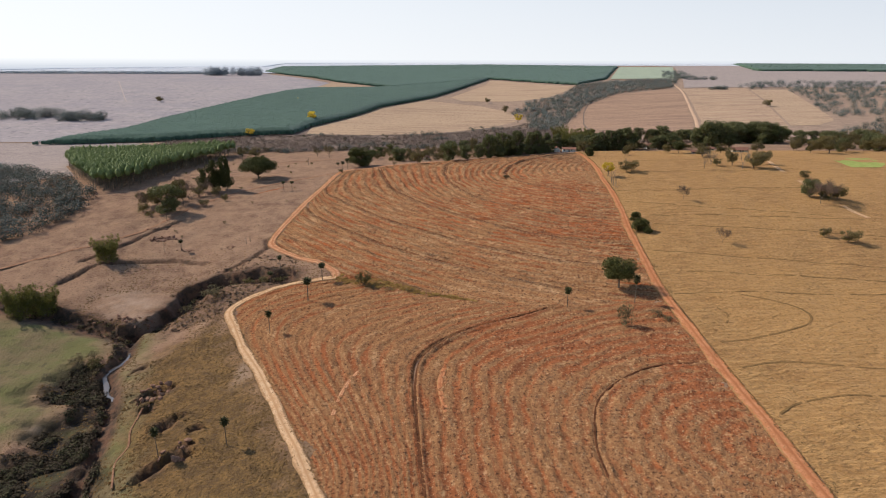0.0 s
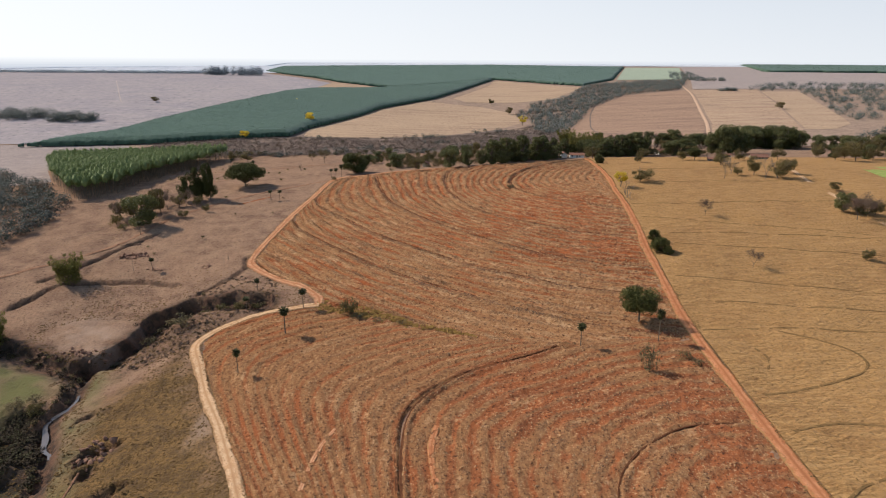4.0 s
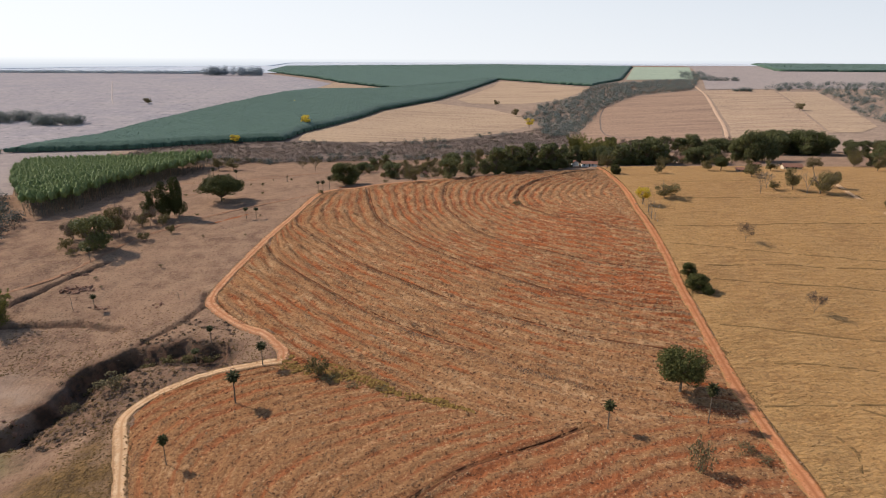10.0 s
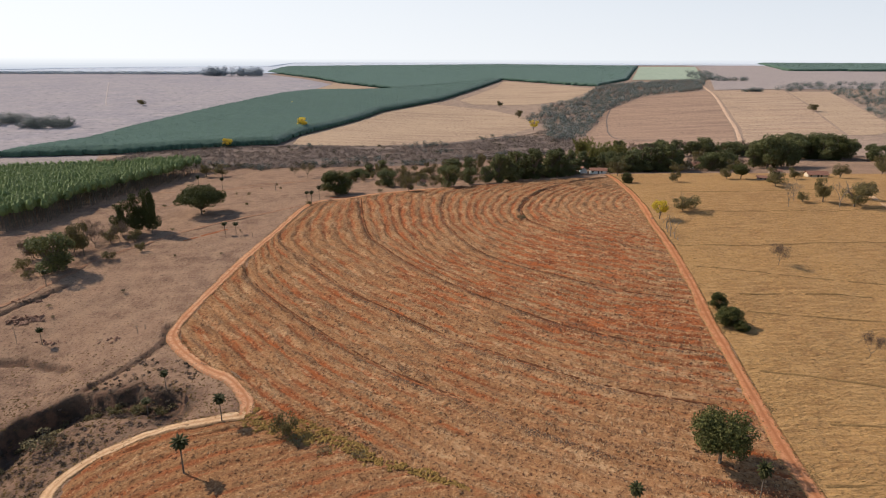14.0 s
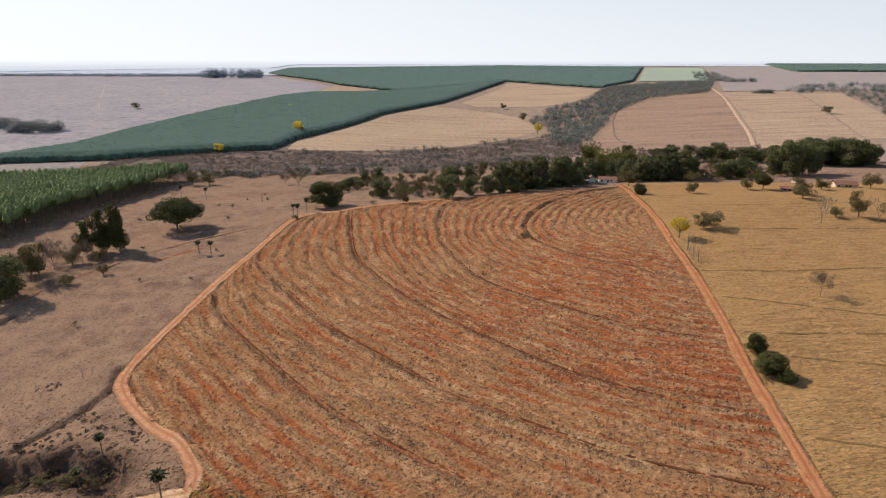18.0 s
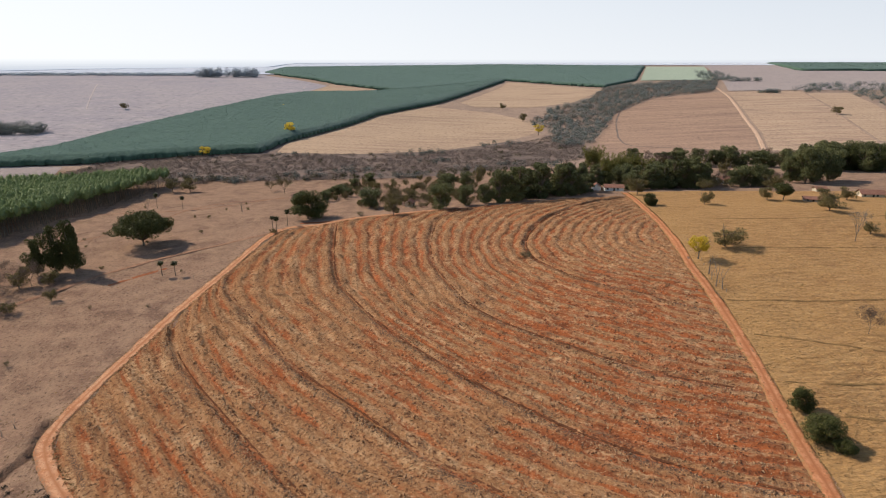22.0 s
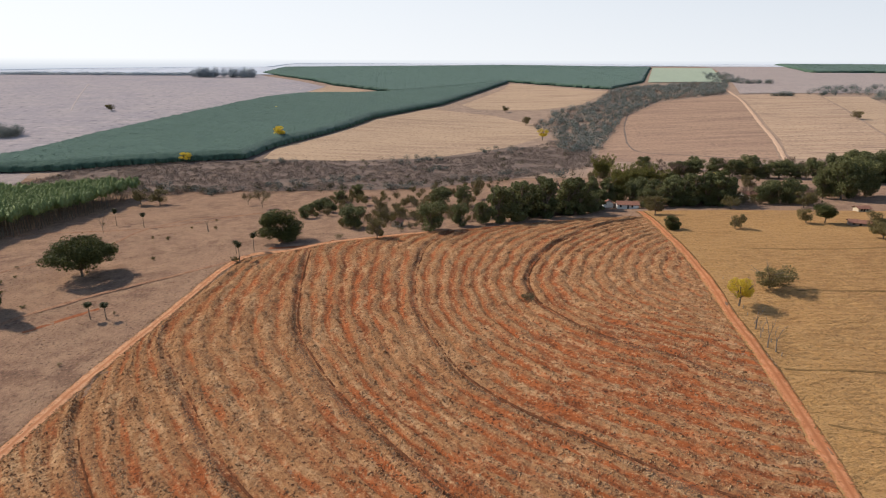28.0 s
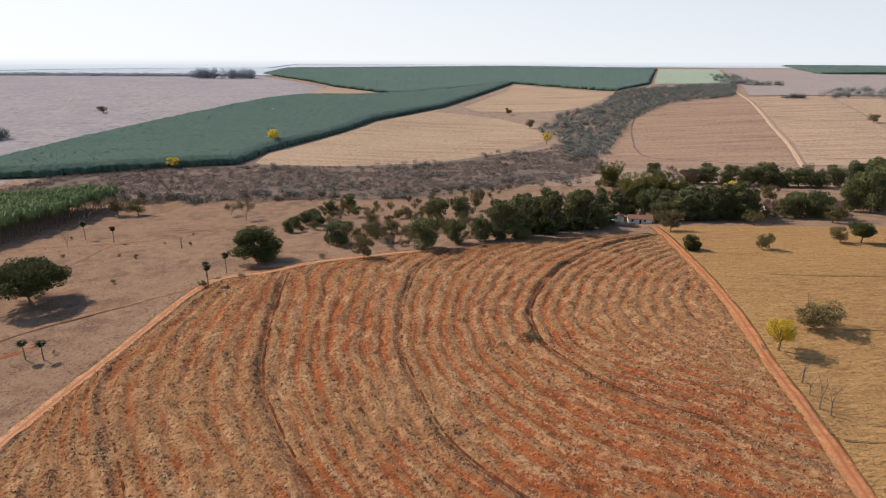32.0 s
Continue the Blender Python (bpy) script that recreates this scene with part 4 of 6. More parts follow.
            out.append(("crown", mesh_of("crown", v, f, M_MAUVE if kind == "mauve" else M_GREY)))
    elif kind == "palm":
        width = 3.2
        lean = rnd.normal(size=2) * 0.12
        segs = [((lean[0] * z * z / 60, lean[1] * z * z / 60, z - 0.3), (lean[0] * (z + 2.1) ** 2 / 60, lean[1] * (z + 2.1) ** 2 / 60, z + 1.8), 0.17 - 0.008 * z, 0.16 - 0.008 * z) for z in (0, 2.1, 4.2, 6.3)]
        head = np.array([lean[0] * 1.15, lean[1] * 1.15, 8.4])
        out = [("trunk", mesh_of("trunk", *tubes(segs, 7), M_BARK))]
        verts, faces = [], []
        for i in range(46):
            w = i * 2.4 + rnd.random() * 0.3
            rise = 1.4 - 2.3 * i / 46
            side = np.array([-math.sin(w), math.cos(w), 0])
            p = head.copy()
            L = 1.55 + 0.4 * rnd.random()
            n0 = len(verts)
            for j in range(6):
                k2 = j / 5
                wide = 0.30 * math.sin(math.pi * (0.15 + 0.8 * k2)) + 0.03
                verts += [p - side * wide - np.array([0, 0, wide * 0.6]), p, p + side * wide - np.array([0, 0, wide * 0.6])]
                el = rise - 1.3 * k2
                p = p + L / 5 * np.array([math.cos(w) * math.cos(el), math.sin(w) * math.cos(el), math.sin(el)])
            for j in range(5):
                a = n0 + 3 * j
                faces += [[a, a + 1, a + 4, a + 3], [a + 1, a + 2, a + 5, a + 4]]
        out.append(("fronds", mesh_of("fronds", verts, faces, M_PALM)))
    elif kind == "bamboo":
        width = 10.0
        segs, cen, rad = [], [], []
        for i in range(46):
            w, r = rnd.random() * 6.283, rnd.random() ** 0.5 * 2.2
            o, hgt = 2.2 + 2.2 * rnd.random(), 6 + 4 * rnd.random()
            a = np.array([r * math.cos(w), r * math.sin(w), -0.3])
            b = np.array([(r + o * 0.3) * math.cos(w), (r + o * 0.3) * math.sin(w), hgt * 0.6])
            c = np.array([(r + o) * math.cos(w), (r + o) * math.sin(w), hgt])
            segs += [(a, b, 0.07, 0.06), (b, c, 0.06, 0.02)]
            cen += [tuple(b * 0.6 + c * 0.4), tuple(c), tuple(b)]
            rad += [1.1, 0.8, 1.2]
        cen += [((3.6 - 0.2 * z) * math.cos(w), (3.6 - 0.2 * z) * math.sin(w), z) for w in (0.3, 1.1, 1.9, 2.8, 3.6, 4.4, 5.2, 6.0) for z in (1.3, 2.8, 4.4)]
        rad += [1.6] * 24
        v, f = leaves(cen, rad, 9000, 0.22, rnd, 1.0, 0.3)
        out = [("culms", mesh_of("culms", *tubes(segs, 4), M_BARK)), ("foliage", mesh_of("foliage", v, f, M_BAMBOO))]
    elif kind in ("shrub", "dryshrub"):
        width = 12.0
        segs, tips = limbs(10, 0.8, 3.4, 6, rnd, 0.22, 2)
        cen = [tuple(p * np.array([1.1, 1.1, 0.85])) for p in tips] + [(rnd.normal() * 2.4, rnd.normal() * 2.4, 2 + 3.5 * rnd.random()) for _ in range(8)]
        v, f = leaves(cen, [2.2] * len(cen), 900 if kind == "shrub" else 480, 0.42, rnd, 0.9, 0.3)
        out = [("stems", mesh_of("stems", *tubes(segs, 4), M_BARK)), ("foliage", mesh_of("foliage", v, f, M_LEAF2 if kind == "shrub" else M_GREY))]
    crown = np.concatenate([np.array([v.co for v in me.vertices]) for name, me in out])
    if kind not in ("palm", "snag"):
        width = 2 * float(np.percentile(np.hypot(crown[:, 0], crown[:, 1]), 97))
    PROTOS[key] = (out, width, float(np.percentile(crown[:, 2], 99.5)) if kind != "palm" else 10.0)
    return PROTOS[key]


NAMES = {"mango": "mango_tree", "round": "round_tree", "olive": "savanna_tree", "umbrella": "spreading_tree", "ipe": "yellow_flowering_tree", "tall": "eucalyptus_tree", "bare": "bare_tree", "snag": "dead_tree", "mauve": "leafless_tree", "grey": "leafless_tree", "palm": "palm_tree", "bamboo": "bamboo_clump", "shrub": "shrub", "dryshrub": "dry_shrub", "copse": "grove_tree", "shade": "shade_tree"}
LABELS = {
    "mango": "dense dark green broadleaf tree with short trunk", "round": "very dense round dark green tree touching the ground", "olive": "open-crowned grey-green savanna tree on dry grass",
    "umbrella": "wide flat-topped dark green tree on pasture", "ipe": "yellow-blossoming tree with bare branches", "tall": "tall slender dark eucalyptus with pale trunk", "bare": "leafless pale-barked tree on dry grass",
    "snag": "dead grey tree stem with few branches", "mauve": "leafless mauve-brown twiggy tree", "grey": "leafless grey twiggy tree", "palm": "slender palm with small round dark crown",
    "shade": "dark green tree with a dense rounded crown",
    "copse": "tall dark grove tree leafy to the ground",
    "bamboo": "yellow-green bamboo clump beside the gully", "shrub": "low grey-green leafy shrub", "dryshrub": "dry brown leafless twiggy shrub"}
CATS = {"palm": "palm", "bamboo": "bamboo", "shrub": "shrub", "dryshrub": "shrub"}
FIRST = {}


def plant(kind, x, y, h, w=None, label="", group="", sink=0.0, ground_z=None):
    """One tree of a kind, h metres high and w wide, at a place."""
    variant = int(rng.integers(3))
    turn = float(rng.random() * 6.283)
    parts, width, tall = proto(kind, variant)
    kz = h / tall
    kx = (w / width) if w else kz
    z = (at(x, y) if ground_z is None else ground_z) - sink
    m = Matrix.LocRotScale((x, y, z), Euler((0, 0, turn)), (kx, kx, kz))
    key = (kind, variant)
    if key in FIRST:
        ob = copy_thing(FIRST[key], m)
        ob.matrix_basis = m
    else:
        ob = new(NAMES[kind])
        for name, me in parts:
            part(name, me, ob)
        FIRST[key] = ob
        ob.rotation_mode = "XYZ"
        ob.matrix_basis = m
    ob.name = NAMES[kind]
    return tagged(ob, label or LABELS[kind], CATS.get(kind, "tree"), group)


def plant_all(kind, rows, group="", label=""):
    for x, y, h, w in rows:
        plant(kind, x, y, h, w, label, group)


plant_all("shade", [(175, 446, 8.9, 9.6)], label="dark green tree with rounded crown on golden grass")
plant_all("shade", [(63, 200.5, 11.7, 12.2)], label="large dark green tree beside the dirt road")
plant_all("palm", [(42, 187, 8.6, 3.0), (65, 188, 11.4, 2.9), (-57, 180, 9.1, 2.6), (-49, 202, 10.2, 4.0), (-47, 219, 8.1, 3.3), (-67, 233, 6.0, 2.7), (-70, 228, 4.9, 3.0), (-51, 121, 7.8, 2.4), (-66, 118, 8.0, 2.4)], "palms by the gully")
plant_all("palm", [(-69, 409, 8.0, 3.2), (-68, 423, 8.4, 3.1), (-96, 355, 6.1, 3.1), (-91, 355, 5.9, 3.1), (-164, 488, 9.7, 3.3), (-145, 480, 8.5, 3.2), (-74, 419, 6.0, 2.9), (-143, 300, 7, 2.8), (-120, 262, 6, 2.6)], "palms on the pasture")
plant_all("bamboo", [(-149, 252, 11.0, 11.3), (-156, 204, 12.5, 12.1), (-149, 208, 10.5, 9.6)], "bamboo clumps")
plant_all("dryshrub", [(57, 172, 8.2, 6.6)], label="tall sparse grey-green bush with upright stems")
plant_all("dryshrub", [(69, 178, 3.2, 4.5), (71, 174, 2.2, 3.5), (-88, 214, 4.5, 9.0), (-96, 207, 3.5, 6.0), (38, 361, 3.6, 6.5)])
plant_all("round", [(87.6, 264, 5.2, 5.0), (86.8, 254.5, 6.0, 7.2), (89.2, 251, 3.6, 4.2)], label="dense dark green roadside bush")
plant_all("dryshrub", [(-27, 211, 2.2, 5.0), (-20, 208, 1.6, 4.0), (-12, 206, 1.4, 4.4)], label="low dry bush in the field's swale")
plant_all("shrub", [(-30, 213, 6.0, 6.4), (-125, 335, 4.2, 4.4), (-70, 407, 2.6, 3.5), (-133, 325, 3.5, 6)], "roadside shrubs")
plant_all("mango", [(-149, 314, 15.5, 15.5)], label="large mounded olive-green tree at the pasture edge")
plant_all("olive", [(-147, 331, 14.5, 10.5), (-158, 324, 10, 10)], label="grey-green tree behind the bamboo clump")
plant_all("olive", [(-155, 337, 8.5, 9.5), (-144, 346, 7.5, 9.0), (-136, 350, 5.5, 7.0), (-168, 330, 8.0, 10.0)], "low trees in the hollow", "low grey-green tree in the pasture hollow")
plant_all("shrub", [(-163, 316, 5.2, 11.0), (-156, 309, 3.0, 5.0)], label="low olive shrub at the pasture edge")
plant_all("tall", [(-140, 361, 18.6, 8.5), (-132, 360, 21.0, 8.0), (-146, 359, 14.2, 8.0), (-137, 366, 16.5, 7.5)], "eucalyptus row")
plant_all("mauve", [(-141, 348, 9.5, 11), (-148, 341, 9.0, 11), (-155, 350, 10, 12), (-150, 330, 8, 10), (-160, 338, 9, 12), (-166, 326, 9, 12)], "leafless trees in the hollow")
plant_all("shrub", [(-111.6, 172, 4.0, 5.0)], label="dark olive bush at the creek bend")
plant_all("dryshrub", [(-117.7, 173, 3.4, 6.0), (-114, 176, 2.6, 4.5)], label="dry twiggy bush beside the creek")
plant_all("shrub", [(-73, 229, 2.6, 4.6), (-66, 227, 2.4, 4.2), (-80, 230, 2.2, 4.0), (-86, 229, 2.4, 4.4), (-93, 226, 2.2, 4.0)], "gully shrubs", "low olive shrub growing in the gully")
plant_all("mauve", [(185, 287, 12.5, 14.5), (191, 290, 9.5, 11)], label="large leafless grey-brown tree on golden grass")
plant_all("mango", [(186, 298, 9.5, 8.5), (193, 296, 6.5, 8)], label="dark green tree among leafless trees")
plant_all("mauve", [(121, 295, 8.5, 7.0), (115, 236, 7.4, 6.4)], label="small leafless brown tree on golden grass")
plant_all("umbrella", [(-123, 394, 14.5, 24.5)])
plant_all("round", [(-62, 438.5, 13.4, 18.6)])
plant_all("bare", [(-158, 466, 10.9, 7.5), (161, 367, 13.5, 11), (185, 368, 13, 8.5), (171, 381, 10, 8)], "bare trees on the pasture")
plant_all("snag", [(95.5, 336, 7.3, 3.7), (94.5, 331, 5.5, 2.0), (94, 326, 9.0, 2.9), (95, 324, 8.0, 2.5), (-105, 465, 6.5, 4), (-91, 265, 3.2, 1.6), (-82, 350, 3, 1), (-128, 262, 7, 1.2), (-90, 268, 2.5, 1.5)], "dead stems")
plant_all("ipe", [(97.5, 351, 8.8, 8.2)], label="yellow-blossoming tree beside the dirt road")
plant_all("round", [(106, 435, 6.2, 6.6)], label="small dense round tree beside the dirt road")
plant_all("olive", [(112, 364, 7.2, 13.6), (132, 435, 6.9, 7.2), (167, 446, 6.7, 8.6), (180, 416, 7.6, 10.7), (197, 293, 7.3, 8), (206, 337, 5.1, 6.4), (166, 235, 5.6, 8.4), (160, 242, 4.3, 5.2)], "scattered pasture trees")
plant_all("olive", [(192, 369, 10.5, 16.0), (183, 378, 11.5, 9.0), (205, 384, 9, 10), (173, 377, 5.5, 6.5), (185, 428, 9.2, 10.2), (206, 446, 7, 9), (-185, 552, 10.5, 10.7), (-173, 552, 9.4, 12.7)], "scattered pasture trees")
plant_all("grey", [(-102, 536, 12, 12), (-115, 548, 8, 9), (-30, 470, 9, 9), (-22, 480, 8, 8), (-40, 486, 8, 9), (-5, 500, 9, 9)], "leafless trees behind the field")


def within(poly, n, gap=0.0):
    """Random places inside a polygon."""
    px, py = np.array(poly, float).T
    out = []
    while len(out) < n:
        x, y = rng.uniform(px.min(), px.max()), rng.uniform(py.min(), py.max())
        ins = False
        for (x0, y0), (x1, y1) in zip(poly, poly[1:] + poly[:1]):
            if (y0 > y) != (y1 > y) and x < (x1 - x0) * (y - y0) / (y1 - y0) + x0:
                ins = not ins
        if ins and all((x - a) ** 2 + (y - b) ** 2 > gap * gap for a, b in out[-60:]):
            out.append((x, y))
    return out


def grove(poly, n, kinds, h0, h1, gap, group):
    for x, y in within(poly, n, gap):
        h = 1.1 * rng.uniform(h0, h1)
        kind = kinds[int(rng.integers(len(kinds)))]
        plant(kind, x, y, h, h * rng.uniform(0.85, 1.15), group=group)


plant_all("mango", [(4, 451, 13.2, 13.4), (17, 460, 10.2, 8.6), (27, 463, 10.4, 9.0), (82, 483, 9.6, 9.6), (-34, 465, 10.6, 12.7), (6, 515, 12.5, 13.0), (19, 523, 12, 11)], "farmstead grove", "dense green broadleaf tree at the field's end")
plant_all("copse", [(35, 465, 17.5, 10.5), (45, 467, 18.4, 13.0), (58, 474, 19.2, 11.8), (69, 481, 17.4, 12.0), (52, 477, 16.4, 9.6), (42, 471, 15.6, 8.6), (76, 481, 17.8, 11.5), (61, 496, 18.2, 12.4), (48, 489, 17, 11), (72, 497, 17, 11), (84, 500, 15, 10), (36, 486, 14.5, 10), (89, 512, 15.2, 9.4), (97, 514, 14.4, 9.4), (88, 492, 11, 8)], "farmstead grove")
plant_all("mango", [(-63, 518, 7.2, 7.8), (-66, 508, 6.4, 6.4), (-66, 497, 6.2, 6.2), (-56, 514, 6.0, 7.4), (-58, 550, 7.2, 7.6), (-50, 569, 8.4, 7.4), (-62, 530, 6.4, 7)], "hedgerow trees", "low dark green tree in a broken hedgerow")
plant_all("olive", [(-19, 438, 9.0, 9.4), (26, 549, 12.5, 10.6), (-28, 513, 7.0, 8.6), (-14, 486, 6.0, 9.0), (-23, 490, 4.0, 6.0), (-12, 532, 6.2, 5.4), (12, 488, 6.5, 8), (14, 474, 7, 8), (-2, 478, 5, 7), (-40, 538, 5.5, 6.5)], "hedgerow trees")
plant_all("grey", [(-8, 470, 6.0, 7.5), (-20, 476, 5.0, 7.0), (2, 466, 6.5, 7.0), (-24, 500, 5, 6.5), (20, 500, 8, 8), (8, 498, 6.5, 7.5), (22, 484, 7, 8), (-34, 482, 4.5, 6)], "hedgerow trees")
plant_all("dryshrub", [(-36, 441, 2.0, 4.4), (-30, 455, 2.4, 4.4), (-10, 452, 2.2, 4.0), (-6, 458, 2.8, 4.6), (-25, 457, 2.2, 4.2)], "bushes by the hut")
plant_all("olive", [(110, 471, 9.2, 11.2), (154, 490, 6.6, 10.0), (194, 497, 8.7, 12.0), (198, 566, 10.4, 11.0)], "farmhouse trees", "open olive-green tree at the grove's edge")
plant_all("mango", [(114, 499, 10.0, 10.0), (122, 503, 8.2, 8.4), (136, 542, 10, 10), (112, 518, 12, 10), (118, 530, 13, 11), (146, 528, 13, 12), (164, 524, 12, 11)], "farmhouse grove")
plant_all("copse", [(127, 501, 14.2, 10.4), (133, 503, 13.4, 8.6), (139, 503, 16.2, 11.4), (147, 504, 17.2, 10.6), (153, 503, 18.6, 12.4), (160, 507, 14.6, 9.4), (142, 512, 16.5, 10.5), (130, 513, 13.5, 9), (155, 515, 16, 10)], "farmhouse grove")
plant_all("mango", [(179, 511, 10.4, 8.6), (186, 514, 12.4, 11.8), (194, 511, 13.8, 11.8), (200, 514, 10.6, 7.6), (190, 524, 12, 10), (201, 524, 11, 9)], "farmhouse grove")
plant_all("mauve", [(174, 518, 9.5, 9.5), (206, 520, 9, 9), (168, 530, 8.5, 9), (212, 528, 8, 9), (162, 540, 9, 10)], "farmhouse grove")
plant_all("mango", [(233, 531, 24, 18), (226, 536, 18, 12), (243, 541, 22, 16), (252, 548, 23, 15), (262, 553, 19, 14), (239, 552, 20, 14)], "dark trees by the far road", "large dense dark green tree by the far road")
plant_all("bamboo", [(122, 640, 17.0, 17.0), (118, 569, 16.5, 14.0), (128, 574, 16.0, 14.0), (138, 586, 16.5, 15.5), (114, 560, 14.0, 9.0), (146, 578, 13, 12)], "bamboo clumps by the stream")
plant_all("round", [(104, 520, 9.5, 9.0), (152, 572, 11, 11)], "farmhouse grove")
plant_all("mango", [(197, 655, 12.6, 16), (187, 655, 11, 12), (233, 646, 16.5, 18), (222, 646, 13.2, 14), (254, 641, 12.8, 17), (241, 640, 10.6, 13), (264, 636, 11.2, 13), (208, 645, 14.6, 13.3), (294, 642, 17.5, 14.8), (279, 642, 13.6, 13.2)], "stream-side trees")
plant_all("mauve", [(176, 650, 11.0, 13.5), (184, 648, 10.0, 10.2), (168, 650, 9.2, 9.0), (276, 650, 11.5, 11), (289, 650, 13.5, 12), (160, 655, 8, 10), (302, 655, 12, 12), (312, 648, 10, 11)], "stream-side trees")
plant_all("ipe", [(190, 600, 9.5, 9.0)], label="yellow-blossoming tree above the farmhouse grove")
grove([(150, 655), (300, 650), (330, 690), (160, 700)], 16, ["mango", "olive", "mauve"], 7, 11, 7, "stream-side trees")
grove([(285, 600), (345, 610), (350, 650), (290, 640)], 14, ["mango", "round"], 15, 20, 7, "dark trees by the far road")
grove([(262, 436), (400, 455), (410, 520), (280, 500)], 30, ["mango", "olive", "olive"], 8, 12.5, 8, "farm trees on the right")
grove([(340, 520), (440, 540), (450, 640), (360, 640)], 26, ["mango", "olive"], 9, 14, 9, "farm trees on the right")
plant_all("olive", [(236, 452, 9.0, 10.0)], "farm trees on the right")
UNDER = ["shrub", "shrub", "dryshrub"]
for poly, n, h0, h1 in (([(18, 468), (88, 486), (94, 512), (30, 500)], 46, 2.2, 5.5), ([(-40, 462), (0, 458), (16, 500), (-20, 500), (-46, 480)], 48, 1.8, 5.0), ([(-72, 492), (-52, 500), (-40, 570), (-62, 575)], 44, 2.0, 4.8), ([(110, 502), (172, 503), (176, 540), (100, 545)], 52, 2.2, 6.0), ([(172, 506), (214, 506), (220, 535), (180, 530)], 26, 2.0, 5.5), ([(225, 530), (262, 545), (268, 570), (228, 560)], 22, 2.5, 6.0), ([(150, 640), (310, 636), (330, 665), (150, 670)], 52, 3.0, 7.0), ([(104, 556), (160, 560), (160, 650), (108, 650)], 34, 2.5, 6.5), ([(-44, 560), (-20, 510), (30, 520), (60, 570), (40, 610), (-30, 600)], 44, 2.0, 5.0)):
    grove(poly, n, UNDER, h0, h1, 2.5, "undergrowth round the farm")
grove([(40, 480), (84, 492), (88, 510), (44, 500)], 10, ["mango", "copse"], 8, 13, 4.0, "farmstead grove")
grove([(120, 508), (168, 510), (166, 530), (122, 530)], 14, ["mango", "copse", "olive"], 8, 13, 4.0, "farmhouse grove")


# ---- masses of far vegetation ----
def mass(name, places, h, w, n, size, mat, label, category, flat=1.0, bark=None, kind="stuff"):
    """Many far trees or bushes in one mesh: each a trunk and a ball or cone of leaf clumps."""
    p = np.array(places, float)
    z = lie(p[:, 0], p[:, 1])
    vs, fs, o = [], [], 0
    cen = np.stack([p[:, 0], p[:, 1], z], 1)
    count = len(p)
    hh = h * (0.7 + 0.5 * rng.random(count))
    ww = w * (0.75 + 0.5 * rng.random(count))
    v = rng.normal(size=(count, n, 3))
    v /= np.linalg.norm(v, axis=2)[:, :, None]
    r = 0.55 + 0.45 * rng.random((count, n, 1))
    q = v * r
    q[..., 2] = 0.5 + 0.5 * q[..., 2]
    q = q * np.stack([ww / 2, ww / 2, hh], 1)[:, None, :] + cen[:, None, :]
    q = q.reshape(-1, 3)
    nrm = 0.7 * v.reshape(-1, 3) + rng.normal(size=(count * n, 3)) * 0.35 + np.array([-0.3, 0.15, 0.8])
    nrm /= np.linalg.norm(nrm, axis=1)[:, None]
    a = np.cross(nrm, rng.normal(size=nrm.shape))
    a /= np.linalg.norm(a, axis=1)[:, None]
    b = np.cross(nrm, a)
    s = size * (0.6 + 0.8 * rng.random(len(q)))[:, None]
    quad = np.stack([q - a * s, q - b * s * 0.8, q + a * s, q + b * s * 0.8], 1).reshape(-1, 3)
    me = mesh_of(name, quad, np.arange(len(quad)).reshape(-1, 4), mat)
    return tagged(new(name, me), label, category, kind=kind)


def lines_in(poly, row, step, turn=0.0, jitter=0.3):
    """Places in planted rows inside a polygon."""
    px, py = np.array(poly, float).T
    c, s = math.cos(radians(turn)), math.sin(radians(turn))
    cx, cy = px.mean(), py.mean()
    R = max(np.hypot(px - cx, py - cy)) + row
    gx_, gy_ = np.meshgrid(np.arange(-R, R, row), np.arange(-R, R, step))
    gx_ = gx_ + rng.normal(size=gx_.shape) * jitter
    gy_ = gy_ + rng.normal(size=gy_.shape) * jitter
    x, y = cx + gx_ * c - gy_ * s, cy + gx_ * s + gy_ * c
    x, y = x.ravel(), y.ravel()
    ins = np.zeros(len(x), bool)
    for (x0, y0), (x1, y1) in zip(poly, poly[1:] + poly[:1]):
        if y0 != y1:
            ins ^= ((y0 > y) != (y1 > y)) & (x < (x1 - x0) * (y - y0) / (y1 - y0) + x0)
    return list(zip(x[ins], y[ins]))


